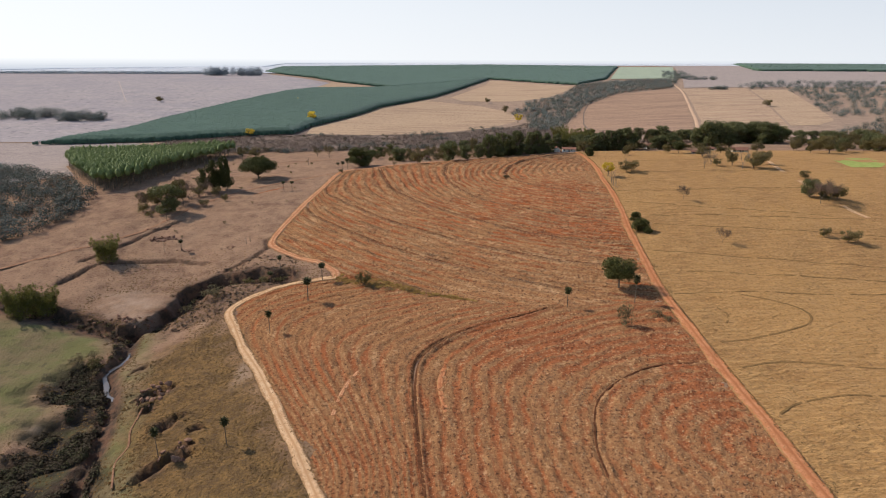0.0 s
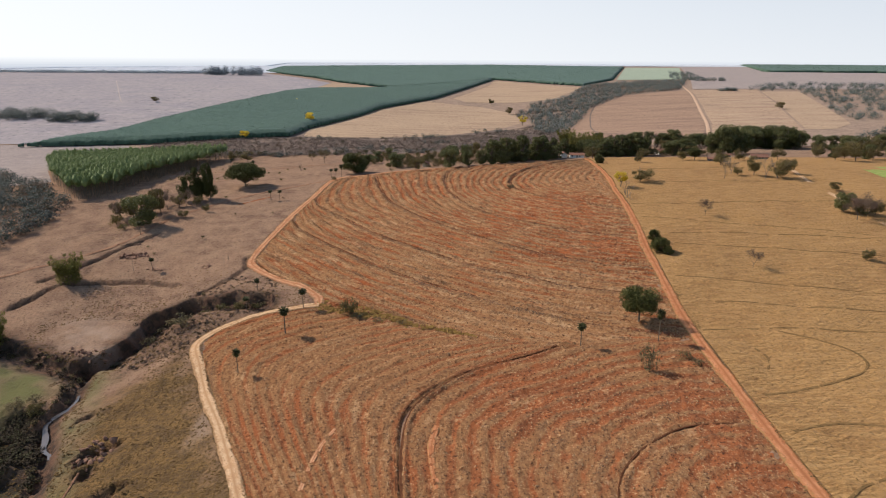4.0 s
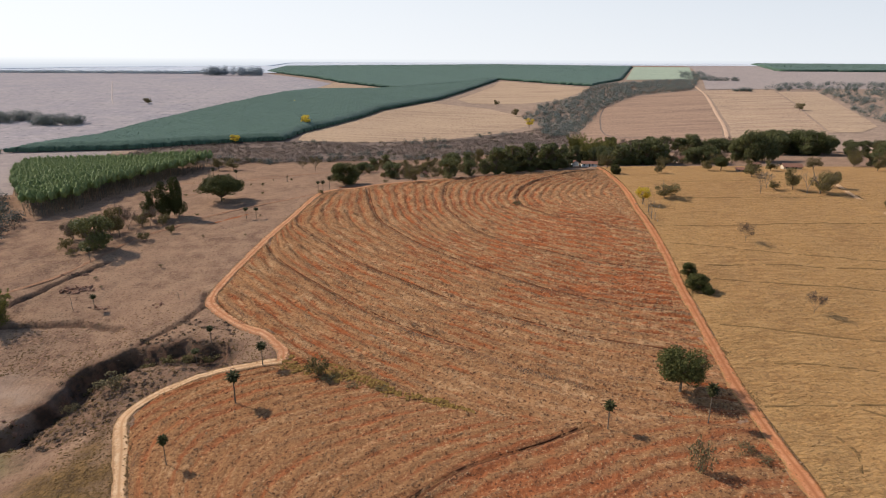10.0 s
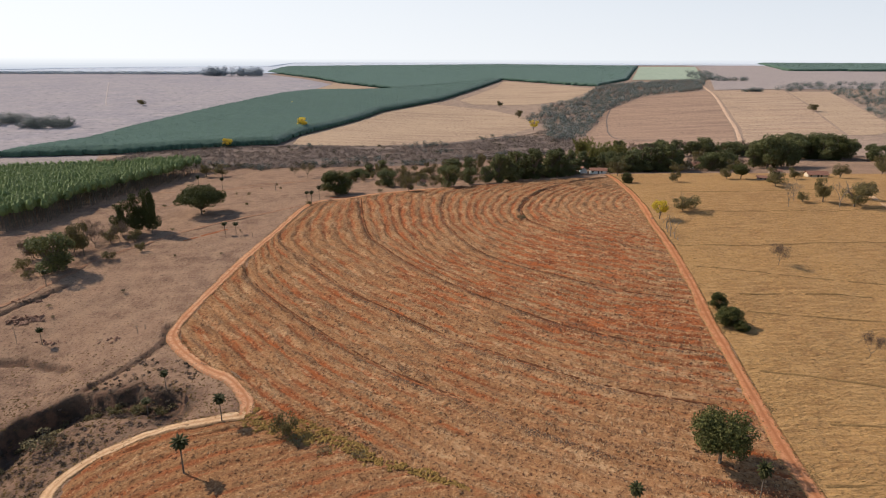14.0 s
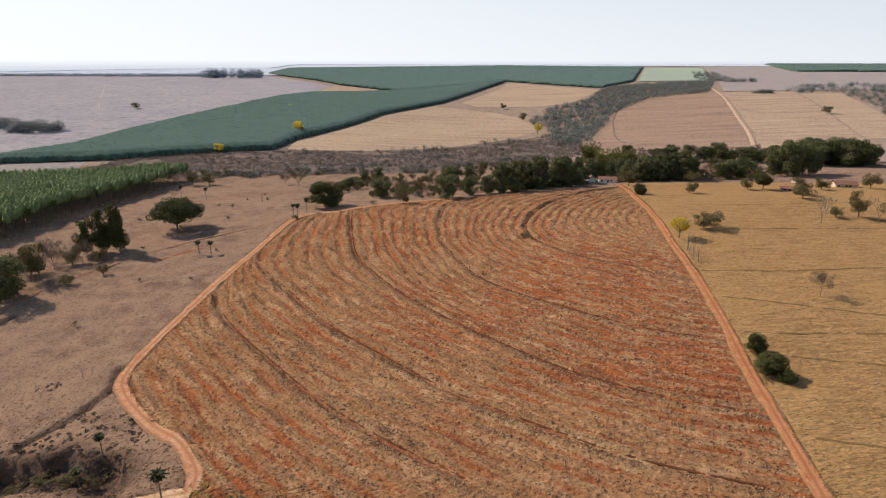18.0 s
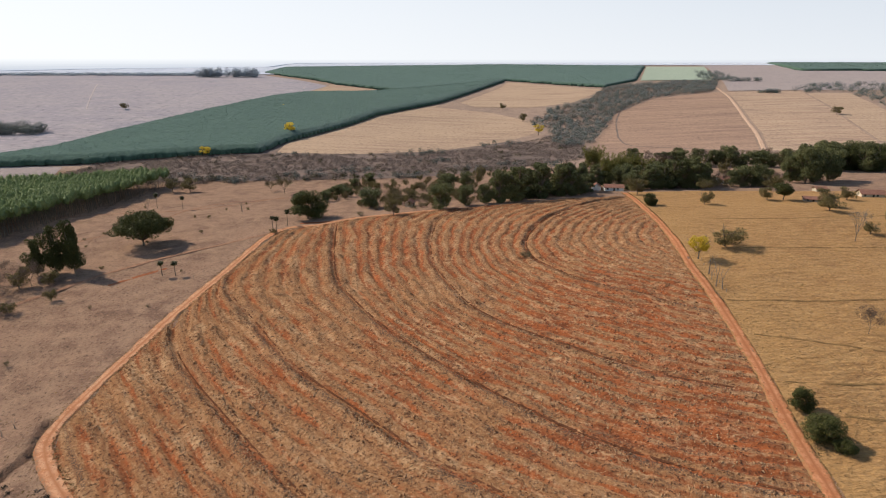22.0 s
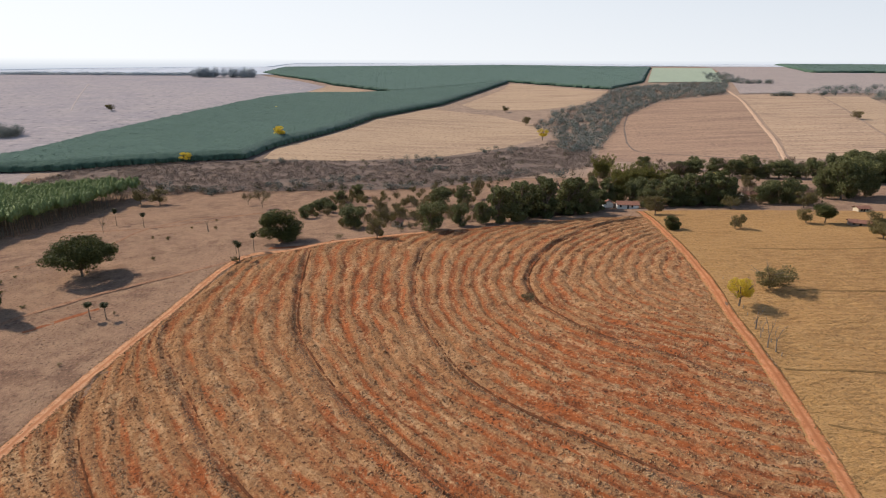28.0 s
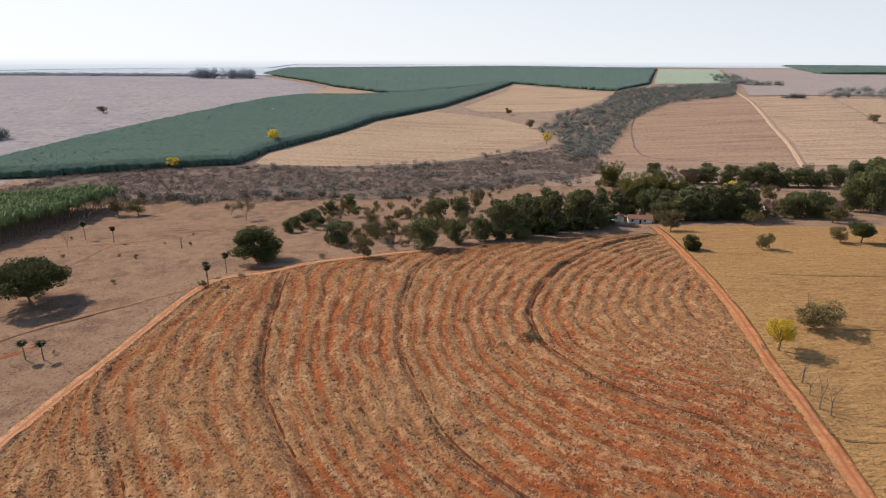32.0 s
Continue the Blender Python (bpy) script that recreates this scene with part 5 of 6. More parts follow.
def plantation(name, places, h, w, sides, rings, mat, label, tufty=0, size=0.5, base=0.1, rough=0.5, smooth=False, category="plantation"):
    """Planted eucalyptus: straight stems under rounded crowns, in one mesh of two materials."""
    p = np.array(places, float)
    count = len(p)
    z = lie(p[:, 0], p[:, 1])
    hh = h * (1 + 0.4 * rough * (rng.random(count) - 0.5) + 0.12 * (vnoise(p[:, 0] / 25, p[:, 1] / 25, 33) - 0.5))
    lev = base + (0.94 - base) * np.linspace(0, 1, rings) ** 0.8
    prof = np.interp((lev - base) / (0.94 - base), [0, 0.22, 0.5, 0.75, 1], [0.42, 0.8, 0.84, 0.62, 0.26])
    ang = np.arange(sides) * 2 * np.pi / sides
    rad = w / 2 * prof[None, :, None] * (1 - 0.44 * rough + rough * rng.random((count, rings, sides)))
    a0 = rng.random((count, 1, 1)) * 6.283 + ang[None, None, :]
    zz = z[:, None, None] + hh[:, None, None] * (lev[None, :, None] + (rng.random((count, rings, sides)) - 0.5) * 0.10)
    ring = np.stack([p[:, 0, None, None] + rad * np.cos(a0), p[:, 1, None, None] + rad * np.sin(a0), zz], -1).reshape(count, rings * sides, 3)
    tip = np.stack([p[:, 0], p[:, 1], z + 0.975 * hh], 1)[:, None, :]
    lean = 0.22
    stem = np.stack([np.stack([p[:, 0] + dx, p[:, 1] + dy, q], 1) for dx, dy, q in ((-lean, 0, z - 0.3), (lean * 0.5, lean, z - 0.3), (lean * 0.5, -lean, z - 0.3), (0, 0, z + hh * 0.75))], 1)
    verts = np.concatenate([ring, tip, stem], 1)
    per = rings * sides + 5
    one = []
    for r in range(rings - 1):
        for i in range(sides):
            a, b = r * sides + i, r * sides + (i + 1) % sides
            one += [[a, b, b + sides], [a, b + sides, a + sides]]
    top = rings * sides
    one += [[(rings - 1) * sides + i, (rings - 1) * sides + (i + 1) % sides, top] for i in range(sides)]
    ids = [0] * len(one) + [1] * 3
    one += [[top + 1, top + 2, top + 4], [top + 2, top + 3, top + 4], [top + 3, top + 1, top + 4]]
    tris = (np.array(one)[None, :, :] + per * np.arange(count)[:, None, None]).reshape(-1, 3)
    idx = np.tile(np.array(ids, np.int32), count)
    verts = verts.reshape(-1, 3)
    if tufty:
        which = np.sort(rng.integers(0, rings * sides, tufty))
        q = ring[:, which].reshape(-1, 3) + rng.normal(size=(count * tufty, 3)) * (0.17 * w + 0.1)
        nrm = rng.normal(size=q.shape) + np.array([-0.4, 0.25, 0.9])
        nrm /= np.linalg.norm(nrm, axis=1)[:, None]
        a = np.cross(nrm, rng.normal(size=q.shape))
        a /= np.linalg.norm(a, axis=1)[:, None]
        b = np.cross(nrm, a)
        sz = size * (0.6 + 0.8 * rng.random(len(q)))[:, None]
        tri = np.stack([q - a * sz, q + a * sz, q + b * sz * 1.15], 1).reshape(-1, 3)
        tris = np.concatenate([tris, len(verts) + np.arange(len(tri)).reshape(-1, 3)])
        idx = np.concatenate([idx, np.zeros(len(q), np.int32)])
        verts = np.concatenate([verts, tri])
    me = mesh_of(name, verts, tris, [mat, M_BARK], smooth)
    me.polygons.foreach_set("material_index", idx)
    return tagged(new(name, me), label, category, kind="stuff")


PLANT_A = [(-198, 378), (-214, 364), (-268, 432), (-320, 508), (-330, 545), (-264, 566), (-200, 586)]
plantation("eucalyptus_plantation", lines_in(PLANT_A, 4.4, 3.1, 14), 13.6, 3.7, 7, 7, M_EUC, "block of young green eucalyptus planted in rows", 400, 0.17, base=0.60, smooth=True)
PLANT_B = [(-450, 640), (-386, 649), (-313, 663), (-232, 703), (-178, 725), (-172, 790), (-148, 870), (-106, 1040), (-22, 1202), (112, 1600), (120, 1640), (-111, 1345), (-168, 1285), (-270, 1231), (-303, 1150), (-345, 990), (-368, 820), (-384, 712), (-425, 650)]
def canopy(name, poly, h, step, rows, tufts, size, label):
    """A closed plantation seen from afar: one uneven sheet of crowns in rows, torn at its edge, with tufts of leaves on it and stems round it."""
    px, py = np.array(poly, float).T
    x, y = np.meshgrid(np.arange(px.min(), px.max() + step, step), np.arange(py.min(), py.max() + step, step))
    x, y = x + rng.normal(size=x.shape) * step * 0.18, y + rng.normal(size=x.shape) * step * 0.18
    ins = np.zeros(x.shape, bool)
    for (x0, y0), (x1, y1) in zip(poly, poly[1:] + poly[:1]):
        if y0 != y1:
            ins ^= ((y0 > y) != (y1 > y)) & (x < (x1 - x0) * (y - y0) / (y1 - y0) + x0)
    edge = np.clip(away(x, y, poly + poly[:1]) / (0.9 * h + step), 0, 1)
    across_row = x * math.cos(radians(8)) + y * math.sin(radians(8))
    top = h * (0.86 + 0.10 * vnoise(x / 30, y / 30, 33) + 0.07 * (vnoise(x / rows, y / rows, 34) - 0.5) + 0.05 * np.sin(across_row * 2 * np.pi / (2 * rows)))
    z = lie(x, y) + top * (0.38 + 0.62 * edge ** 0.7)
    ij = np.arange(x.size).reshape(x.shape)
    faces = np.stack([ij[:-1, :-1], ij[:-1, 1:], ij[1:, 1:], ij[1:, :-1]], -1).reshape(-1, 4)
    faces = faces[ins.reshape(-1)[faces].all(1)]
    used, back = np.unique(faces, return_inverse=True)
    top_v = np.stack([x.reshape(-1)[used], y.reshape(-1)[used], z.reshape(-1)[used]], 1)
    faces = back.reshape(-1, 4)
    sides = np.concatenate([faces[:, [k, (k + 1) % 4]] for k in range(4)])
    key = np.sort(sides, 1)
    _, first, times = np.unique(key[:, 0] * len(used) + key[:, 1], return_index=True, return_counts=True)
    rim = sides[first[times == 1]]
    low_v = top_v[rim.reshape(-1)].copy()
    low_v[:, 2] = lie(low_v[:, 0], low_v[:, 1]) + 0.12 * h
    o = len(top_v) + 2 * np.arange(len(rim))
    wall = np.stack([rim[:, 1], rim[:, 0], o, o + 1], 1)
    pick = rng.integers(0, len(used), tufts)
    q = top_v[pick] + rng.normal(size=(tufts, 3)) * np.array([step * 0.5, step * 0.5, 0.05 * h])
    nrm = rng.normal(size=q.shape) * 0.3 + np.array([-0.1, 0.1, 1.0])
    nrm /= np.linalg.norm(nrm, axis=1)[:, None]
    a = np.cross(nrm, rng.normal(size=q.shape))
    a /= np.linalg.norm(a, axis=1)[:, None]
    b = np.cross(nrm, a)
    sz = size * (0.5 + rng.random(tufts))[:, None]
    leaf = np.stack([q - a * sz, q - b * sz, q + a * sz, q + b * sz], 1).reshape(-1, 3)
    base = len(top_v) + len(low_v)
    me = mesh_of(name, np.concatenate([top_v, low_v, leaf]), np.concatenate([faces, wall, base + np.arange(len(leaf)).reshape(-1, 4)]), [M_CANOPY], True)
    return tagged(new(name, me), label, "plantation", kind="stuff")


M_CANOPY = earth("plantation_canopy", (0.058, 0.096, 0.062), (0.049, 0.083, 0.054), (0.067, 0.108, 0.069), 0.012, 0.3, 0.6, 0.6, (1.0, 0.3, 8), rough=0.8, haze_sheen=0.13, fleck=0.8)
canopy("far_plantation", PLANT_B, 9.0, 2.4, 3.0, 60000, 0.38, "wide dark green eucalyptus plantation beyond the valley")
PLANT_C = [(120, 1640), (220, 1530), (310, 1430), (415, 1580), (700, 2500), (200, 2750), (-600, 2300), (-560, 1950), (-250, 1450), (-111, 1348)]
canopy("hill_plantation", PLANT_C, 7.0, 6.0, 7.0, 40000, 0.7, "blue-green plantation covering the far hill")
PLANT_D = [(1040, 2100), (1700, 2050), (2600, 2500), (2600, 3000), (1500, 3250)]
canopy("ridge_plantation", PLANT_D, 9.0, 12.0, 14.0, 14000, 1.2, "dark plantation on the far ridge")

VALLEY = [(-320, 590), (-200, 580), (-60, 600), (0, 620), (60, 640), (130, 700), (150, 780), (150, 960), (110, 880), (40, 800), (-30, 735), (-165, 720), (-300, 690)]
mass("valley_brush", [q for q in within(VALLEY, 9500) if vnoise(q[0] / 14, q[1] / 14, 63) + 0.5 * vnoise(q[0] / 4, q[1] / 4, 64) > 0.5], 2.2, 4.2, 26, 0.27, M_HEATH, "grey-mauve leafless brush filling the valley", "brush")
CLUSTERS = [(-35, 721), (-21, 740), (-11, 752), (43, 812), (68, 838), (-140, 716), (-22, 600), (-34, 597), (-67, 626), (50, 657), (86, 656), (22, 627), (-95, 607), (-9, 686), (-113, 615), (-85, 630), (-170, 600), (-205, 606), (-240, 612), (-150, 590)]
places = [(cx + a * 9, cy + b * 6) for cx, cy in CLUSTERS for a, b in rng.normal(size=(6, 2))]
mass("valley_bushes", places, 5.0, 6.5, 150, 0.30, M_WOODL, "dark olive bushes among the valley brush", "bushes")
mass("valley_shrubs", within([(-260, 584), (-60, 590), (60, 618), (120, 650), (110, 668), (40, 640), (-60, 612), (-250, 612)], 60) + within(VALLEY, 40), 4.2, 6.0, 150, 0.28, M_BANKLEAF, "dull olive shrubs at the foot of the valley", "shrubs")
mass("valley_trees", [(cx + a * 22, cy + b * 9) for cx, cy in CLUSTERS for a, b in rng.normal(size=(4, 2))], 4.5, 6.0, 90, 0.24, M_MAUVE, "leafless brown trees among the valley brush", "trees")
TRIB = [(120, 800), (160, 830), (243, 1071), (340, 1225), (480, 1300), (505, 1360), (590, 1560), (350, 1450), (300, 1400), (235, 1225), (150, 1130), (110, 1010), (130, 960)]
mass("gallery_woodland", within(TRIB, 1150), 8.0, 9.5, 120, 0.48, M_GALLERY, "grey-green gallery woodland along the tributary", "woodland")
mass("gallery_brush", within(TRIB, 700), 6.0, 9.0, 80, 0.45, M_HEATH, "grey leafless trees in the gallery woodland", "woodland")
WOOD_L = [(-215, 262), (-200, 285), (-198, 312), (-206, 352), (-255, 405), (-320, 460), (-420, 500), (-420, 330), (-300, 270)]
mass("left_woodland", within(WOOD_L, 900), 7.0, 8.0, 130, 0.36, M_WOODL, "dark grey-green woodland on the low ground", "woodland")
mass("left_brush", within(WOOD_L, 240), 5.5, 7.5, 90, 0.36, M_MAUVE, "leafless mauve brush at the wood's edge", "brush")
WOOD_R = [(591, 1269), (617, 1253), (701, 1265), (783, 1218), (1200, 1250), (1400, 1440), (928, 1435), (795, 1429), (709, 1400)]
mass("right_woodland", within(WOOD_R, 330), 10.0, 12.0, 280, 0.42, M_GALLERY, "dark belt of woodland on the far slope", "woodland")
WOOD_S = [(690, 1251), (632, 1075), (589, 961), (545, 864), (640, 880), (900, 1000), (1000, 1230), (711, 1237)]
mass("slope_woodland", within(WOOD_S, 300), 8.5, 10.5, 260, 0.4, M_GALLERY, "dark trees edging the far tan field", "woodland")
mass("hill_clump", within([(600, 1525), (668, 1525), (668, 1545), (600, 1545)], 20), 11, 13, 300, 0.45, M_GALLERY, "small clump of trees on the hillside", "trees")
mass("road_clump", within([(535, 1252), (577, 1250), (577, 1264), (535, 1264)], 16), 8, 9, 260, 0.4, M_GALLERY, "small clump of trees on the hillside", "trees")
WOOD_T = [(450, 700), (500, 680), (900, 760), (900, 860), (600, 830)]
mass("low_woodland", within(WOOD_T, 240), 9.0, 11.0, 130, 0.6, M_WOODL, "dark grey-green woodland beyond the farm", "woodland")
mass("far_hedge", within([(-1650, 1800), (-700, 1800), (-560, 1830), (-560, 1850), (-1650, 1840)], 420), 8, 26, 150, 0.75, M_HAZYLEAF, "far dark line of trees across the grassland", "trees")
mass("horizon_trees", within([(560, 1580), (640, 1560), (760, 2000), (700, 2000)], 60), 10, 14, 180, 0.6, M_GALLERY, "distant trees on the hill crest", "trees")
for x0, x1 in ((-655, -590), (-574, -500)):
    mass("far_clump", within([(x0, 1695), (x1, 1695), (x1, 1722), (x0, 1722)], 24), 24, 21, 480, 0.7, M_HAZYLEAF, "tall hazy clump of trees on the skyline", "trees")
plant_all("olive", [(-468, 1018, 9, 15.2), (525, 996, 10.9, 15.5), (103, 1031, 12, 13.6), (83, 1155, 10, 12)], "lone field trees")
plant_all("ipe", [(-179, 829, 17, 16), (112, 915, 14, 13), (-225, 706, 9, 12), (-246, 1042, 9, 8)], "yellow trees by the plantation")
mass("grassland_thicket", within([(-600, 810), (-530, 810), (-525, 850), (-600, 850)], 34), 13, 16, 420, 0.45, M_GALLERY, "dark thicket on the pale grassland", "thicket")
mass("grassland_thicket", within([(-510, 800), (-455, 800), (-455, 835), (-510, 835)], 30), 12, 15, 420, 0.45, M_GALLERY, "dark thicket on the pale grassland", "thicket")


# ---- houses ----
def box(x0, y0, z0, x1, y1, z1):
    v = [(x0, y0, z0), (x1, y0, z0), (x1, y1, z0), (x0, y1, z0), (x0, y0, z1), (x1, y0, z1), (x1, y1, z1), (x0, y1, z1)]
    return v, [[0, 3, 2, 1], [4, 5, 6, 7], [0, 1, 5, 4], [1, 2, 6, 5], [2, 3, 7, 6], [3, 0, 4, 7]]


def house(x, y, length, depth, wall_h, rise, turn, wall_mat, label):
    """Gabled house: four walls, two tiled roof slopes, gables, door and windows."""
    ob = new("farmhouse")
    ob.matrix_basis = pose(x, y, float(lie(x, y)), 0, 0, turn)
    L, D, t = length / 2, depth / 2, 0.2
    for b in ((-L, -D, -0.5, L, -D + t, wall_h), (-L, D - t, -0.5, L, D, wall_h), (-L, -D + t, -0.5, -L + t, D - t, wall_h), (L - t, -D + t, -0.5, L, D - t, wall_h)):
        part("wall", mesh_of("wall", *box(*b), wall_mat), ob)
    for e in (-1, 1):
        xg = e * (L - t / 2)
        part("gable", mesh_of("gable", [(xg - t / 2, -D, wall_h), (xg - t / 2, D, wall_h), (xg - t / 2, 0, wall_h + rise), (xg + t / 2, -D, wall_h), (xg + t / 2, D, wall_h), (xg + t / 2, 0, wall_h + rise)], [[0, 1, 2], [5, 4, 3], [0, 3, 4, 1], [1, 4, 5, 2], [2, 5, 3, 0]], wall_mat), ob)
    o, e, th = 0.5, 0.6, 0.14
    drop = rise * o / D
    for sgn in (-1, 1):
        n = int((length + 2 * e) / 0.5)
        verts, faces = [], []
        for i in range(n + 1):
            xx = -L - e + (length + 2 * e) * i / n
            zz = 0.06 * (i % 2)
            verts += [(xx, 0, wall_h + rise + th + zz), (xx, sgn * (D + o), wall_h - drop + th + zz), (xx, 0, wall_h + rise + zz * 0), (xx, sgn * (D + o), wall_h - drop)]
        for i in range(n):
            a = 4 * i
            faces += [[a, a + 1, a + 5, a + 4], [a + 2, a + 6, a + 7, a + 3], [a + 1, a + 3, a + 7, a + 5]]
        part("roof", mesh_of("roof", verts, faces, M_TILE), ob, "red clay tile roof slope")
    part("door", mesh_of("door", *box(-0.45, -D - 0.03, 0, 0.45, -D + 0.02, 2.05), M_DARK), ob, "dark doorway")
    for wx in np.arange(-L + 1.6, L - 1, 2.9):
        if abs(wx) > 1.1:
            part("window", mesh_of("window", *box(wx - 0.5, -D - 0.03, 1.0, wx + 0.5, -D + 0.02, 2.05), M_DARK), ob, "dark window opening")
    return tagged(ob, label, "house")


house(104, 498, 10.5, 6, 2.4, 1.2, -6, M_WHITE, "low white farmhouse with faded red tile roof")
house(95, 503, 5, 5, 2.6, 1.6, 84, M_WHITE, "small white outbuilding with red tile roof")
house(183, 533, 10, 6, 2.7, 1.7, 12, M_WHITE, "white farmhouse with tall gable under trees")
house(226, 459, 11, 6, 2.3, 1.6, -8, M_CREAM, "long farm building with red tile roof")
house(187, 442, 8, 4, 1.9, 0.9, -18, M_WOOD, "low weathered wooden shed with red tile roof")
house(214, 483, 6, 4, 2.2, 0.9, 5, M_CREAM, "small farm shed with red tile roof")
house(-13, 465, 5, 4, 2.5, 1.3, 75, M_CREAM, "small tan hut with brown tile roof")


# ---- small cover: clods, straw and tufts ----
def crumbs(name, x, y, z, size, mat, label, category, tall=0.7):
    """Loose lumps, each a squat four-sided pyramid turned at random, in one mesh."""
    n = len(x)
    ang = rng.random(n) * 6.283
    sz = size * (0.5 + rng.random(n))
    el = 0.6 + 0.9 * rng.random(n)
    corner = []
    for i in range(3):
        w = ang + i * 2.094
        corner.append(np.stack([x + sz * el * np.cos(w), y + sz * np.sin(w) / el, z - 0.08], 1))
    corner.append(np.stack([x + sz * 0.3 * np.cos(ang * 3), y + sz * 0.3 * np.sin(ang * 3), z + sz * tall], 1))
    v = np.stack(corner, 1).reshape(-1, 3)
    b = 4 * np.arange(n)
    f = np.stack([np.stack([b, b + 1, b + 3], 1), np.stack([b + 1, b + 2, b + 3], 1), np.stack([b + 2, b, b + 3], 1)], 1).reshape(-1, 3)
    return tagged(new(name, mesh_of(name, v, f, mat)), label, category, kind="stuff")


n = 360000
cy = rng.uniform(92, 466, n)
cl, cr = np.interp(cy, LEFT_Y, LEFT_X), np.interp(cy, RIGHT_Y, RIGHT_X)
cx = rng.uniform(-78, 104, n)
ok = (cx > cl + 1.5) & (cx < cr - 1.5)
cx, cy = cx[ok], cy[ok]
h, u, s, trash = field_relief(cx, cy)
pick = rng.random(len(cx)) < np.clip(0.10 + trash * 1.1, 0, 0.9) * np.clip(3.0 * vnoise(s / 5, u / 2.6, 47) - 0.9, 0.08, 1) * np.where(cy > np.interp(cx, *zip(*SWALE)), 1.0, 0.6)
cx, cy = cx[pick] + rng.normal(size=pick.sum()) * 0.22, cy[pick] + rng.normal(size=pick.sum()) * 0.22
h = field_relief(cx, cy)[0]
dark_share = 0.12 + 0.75 * trash[pick]
third = rng.random(len(cx))
zz = lie(cx, cy) + 0.12 + h
M_CLOD_DARK = leafy("dark_clods", (0.17, 0.076, 0.034), (0.29, 0.135, 0.06), 0.95, 0.0)
M_CHAFF = leafy("bleached_straw", (0.34, 0.20, 0.10), (0.50, 0.325, 0.185), 0.9, 0.1)
a, b = third < dark_share, third >= dark_share
crumbs("soil_clods", cx[a], cy[a], zz[a], 0.26, M_CLOD_DARK, "dark clods along the ploughed rows", "clods", 0.7)
crumbs("straw_litter", cx[b], cy[b], zz[b], 0.27, M_CHAFF, "bleached straw litter along the rows", "straw", 0.6)

n = 45000
tx, ty = rng.uniform(76, 215, n), 90 + 390 * rng.random(n) ** 1.3
ok = tx > np.interp(ty, RIGHT_Y, RIGHT_X) + 4.5
tx, ty = tx[ok], ty[ok]
crumbs("pasture_grass", tx, ty, ground_height(tx, ty) + 0.46, 0.30, M_STRAW, "golden dry grass tussocks on the pasture", "grass", 0.25)
n = 60000
tx, ty = rng.uniform(-140, 10, n), rng.uniform(85, 270, n)
ok = (tx < np.interp(ty, LEFT_Y, LEFT_X) - 4) & (away(tx, ty, CREEK) > 3) & (in_poly(tx, ty, MEADOW, 3) < 0.3) & (vnoise(tx / 9, ty / 9, 41) * np.clip((262 - ty) / 50, 0, 1) > rng.random(n))
ok &= (np.hypot((tx + 94) / 7, (ty - 181) / 11) > 1) & (np.hypot((tx + 118) / 18, (ty - 215) / 10) > 1)
for px, py, ra, rb, w in PITS:
    ok &= np.hypot(tx - px, ty - py) > ra
tx, ty = tx[ok], ty[ok]
M_BANKGRASS = leafy("dull_gold_tussock", (0.115, 0.068, 0.027), (0.195, 0.118, 0.045), 0.85, 0.15)
M_TUSSOCK = leafy("brown_tussock", (0.165, 0.10, 0.044), (0.245, 0.152, 0.066), 0.85, 0.15)
crumbs("bank_grass", tx, ty, ground_height(tx, ty) + 0.05, 0.42, M_BANKGRASS, "brown dry tussocks on the gully slopes", "grass", 0.15)
def settle(ob, spots):
    """Lowers each bush of a mass from the smooth land onto the ground as it lies."""
    spots = np.array(spots)
    drop = ground_height(spots[:, 0], spots[:, 1]) - lie(spots[:, 0], spots[:, 1])
    co = np.zeros(len(ob.data.vertices) * 3)
    ob.data.vertices.foreach_get("co", co)
    co = co.reshape(len(drop), -1, 3)
    co[..., 2] += drop[:, None]
    ob.data.vertices.foreach_set("co", co.reshape(-1))


for name, mat, count_, text in (("slope_brush", M_BRUSH, 80, "dark dry brush scattered over the gully slope"), ("slope_weeds", M_MAUVE, 170, "mauve-brown weeds scattered over the gully slope")):
    spots = [q for q in within(SLOPE, count_) if away(np.array(q[0]), np.array(q[1]), TAN) > 3.5] + within([(-100, 222), (-62, 228), (-60, 244), (-78, 250), (-96, 240)], count_ // 2)
    settle(mass(name, spots, 0.45, 1.4, 34, 0.15, mat, text, "brush"), spots)
kx, ky = np.array(within(THICKET, 5200)).T
sel = (away(kx, ky, CREEK) > 2.0) & (vnoise(kx / 5, ky / 5, 91) > 0.36) & (in_poly(kx, ky, THICKET, 4) > rng.random(len(kx)))
spots = list(zip(kx[sel], ky[sel]))
third = len(spots) // 6
settle(mass("creek_brush", spots[third:], 1.2, 2.6, 36, 0.24, M_BRUSH, "dark brown brush crowding the creek", "brush"), spots[third:])
settle(mass("creek_bushes", spots[:third], 1.6, 2.6, 60, 0.2, M_BANKLEAF, "olive bushes among the creek brush", "bushes"), spots[:third])
n = 9000
tx, ty = rng.uniform(-200, -60, n), rng.uniform(240, 560, n)
ok = (tx < np.interp(ty, LEFT_Y, LEFT_X) - 5) & (vnoise(tx / 6, ty / 6, 51) * vnoise(tx / 25, ty / 25, 52) > 0.55 * rng.random(n))
crumbs("pasture_tufts", tx[ok], ty[ok], ground_height(tx[ok], ty[ok]) + 0.05, 0.32, M_TUSSOCK, "thin brown tufts on the grazed pasture", "grass", 0.15)
gl = np.array(curve(GULLY, 0.5))
gl = gl[gl[:, 0] < -64]
gl = gl + rng.normal(size=gl.shape) * 1.9 + np.array([0.4, -0.8])
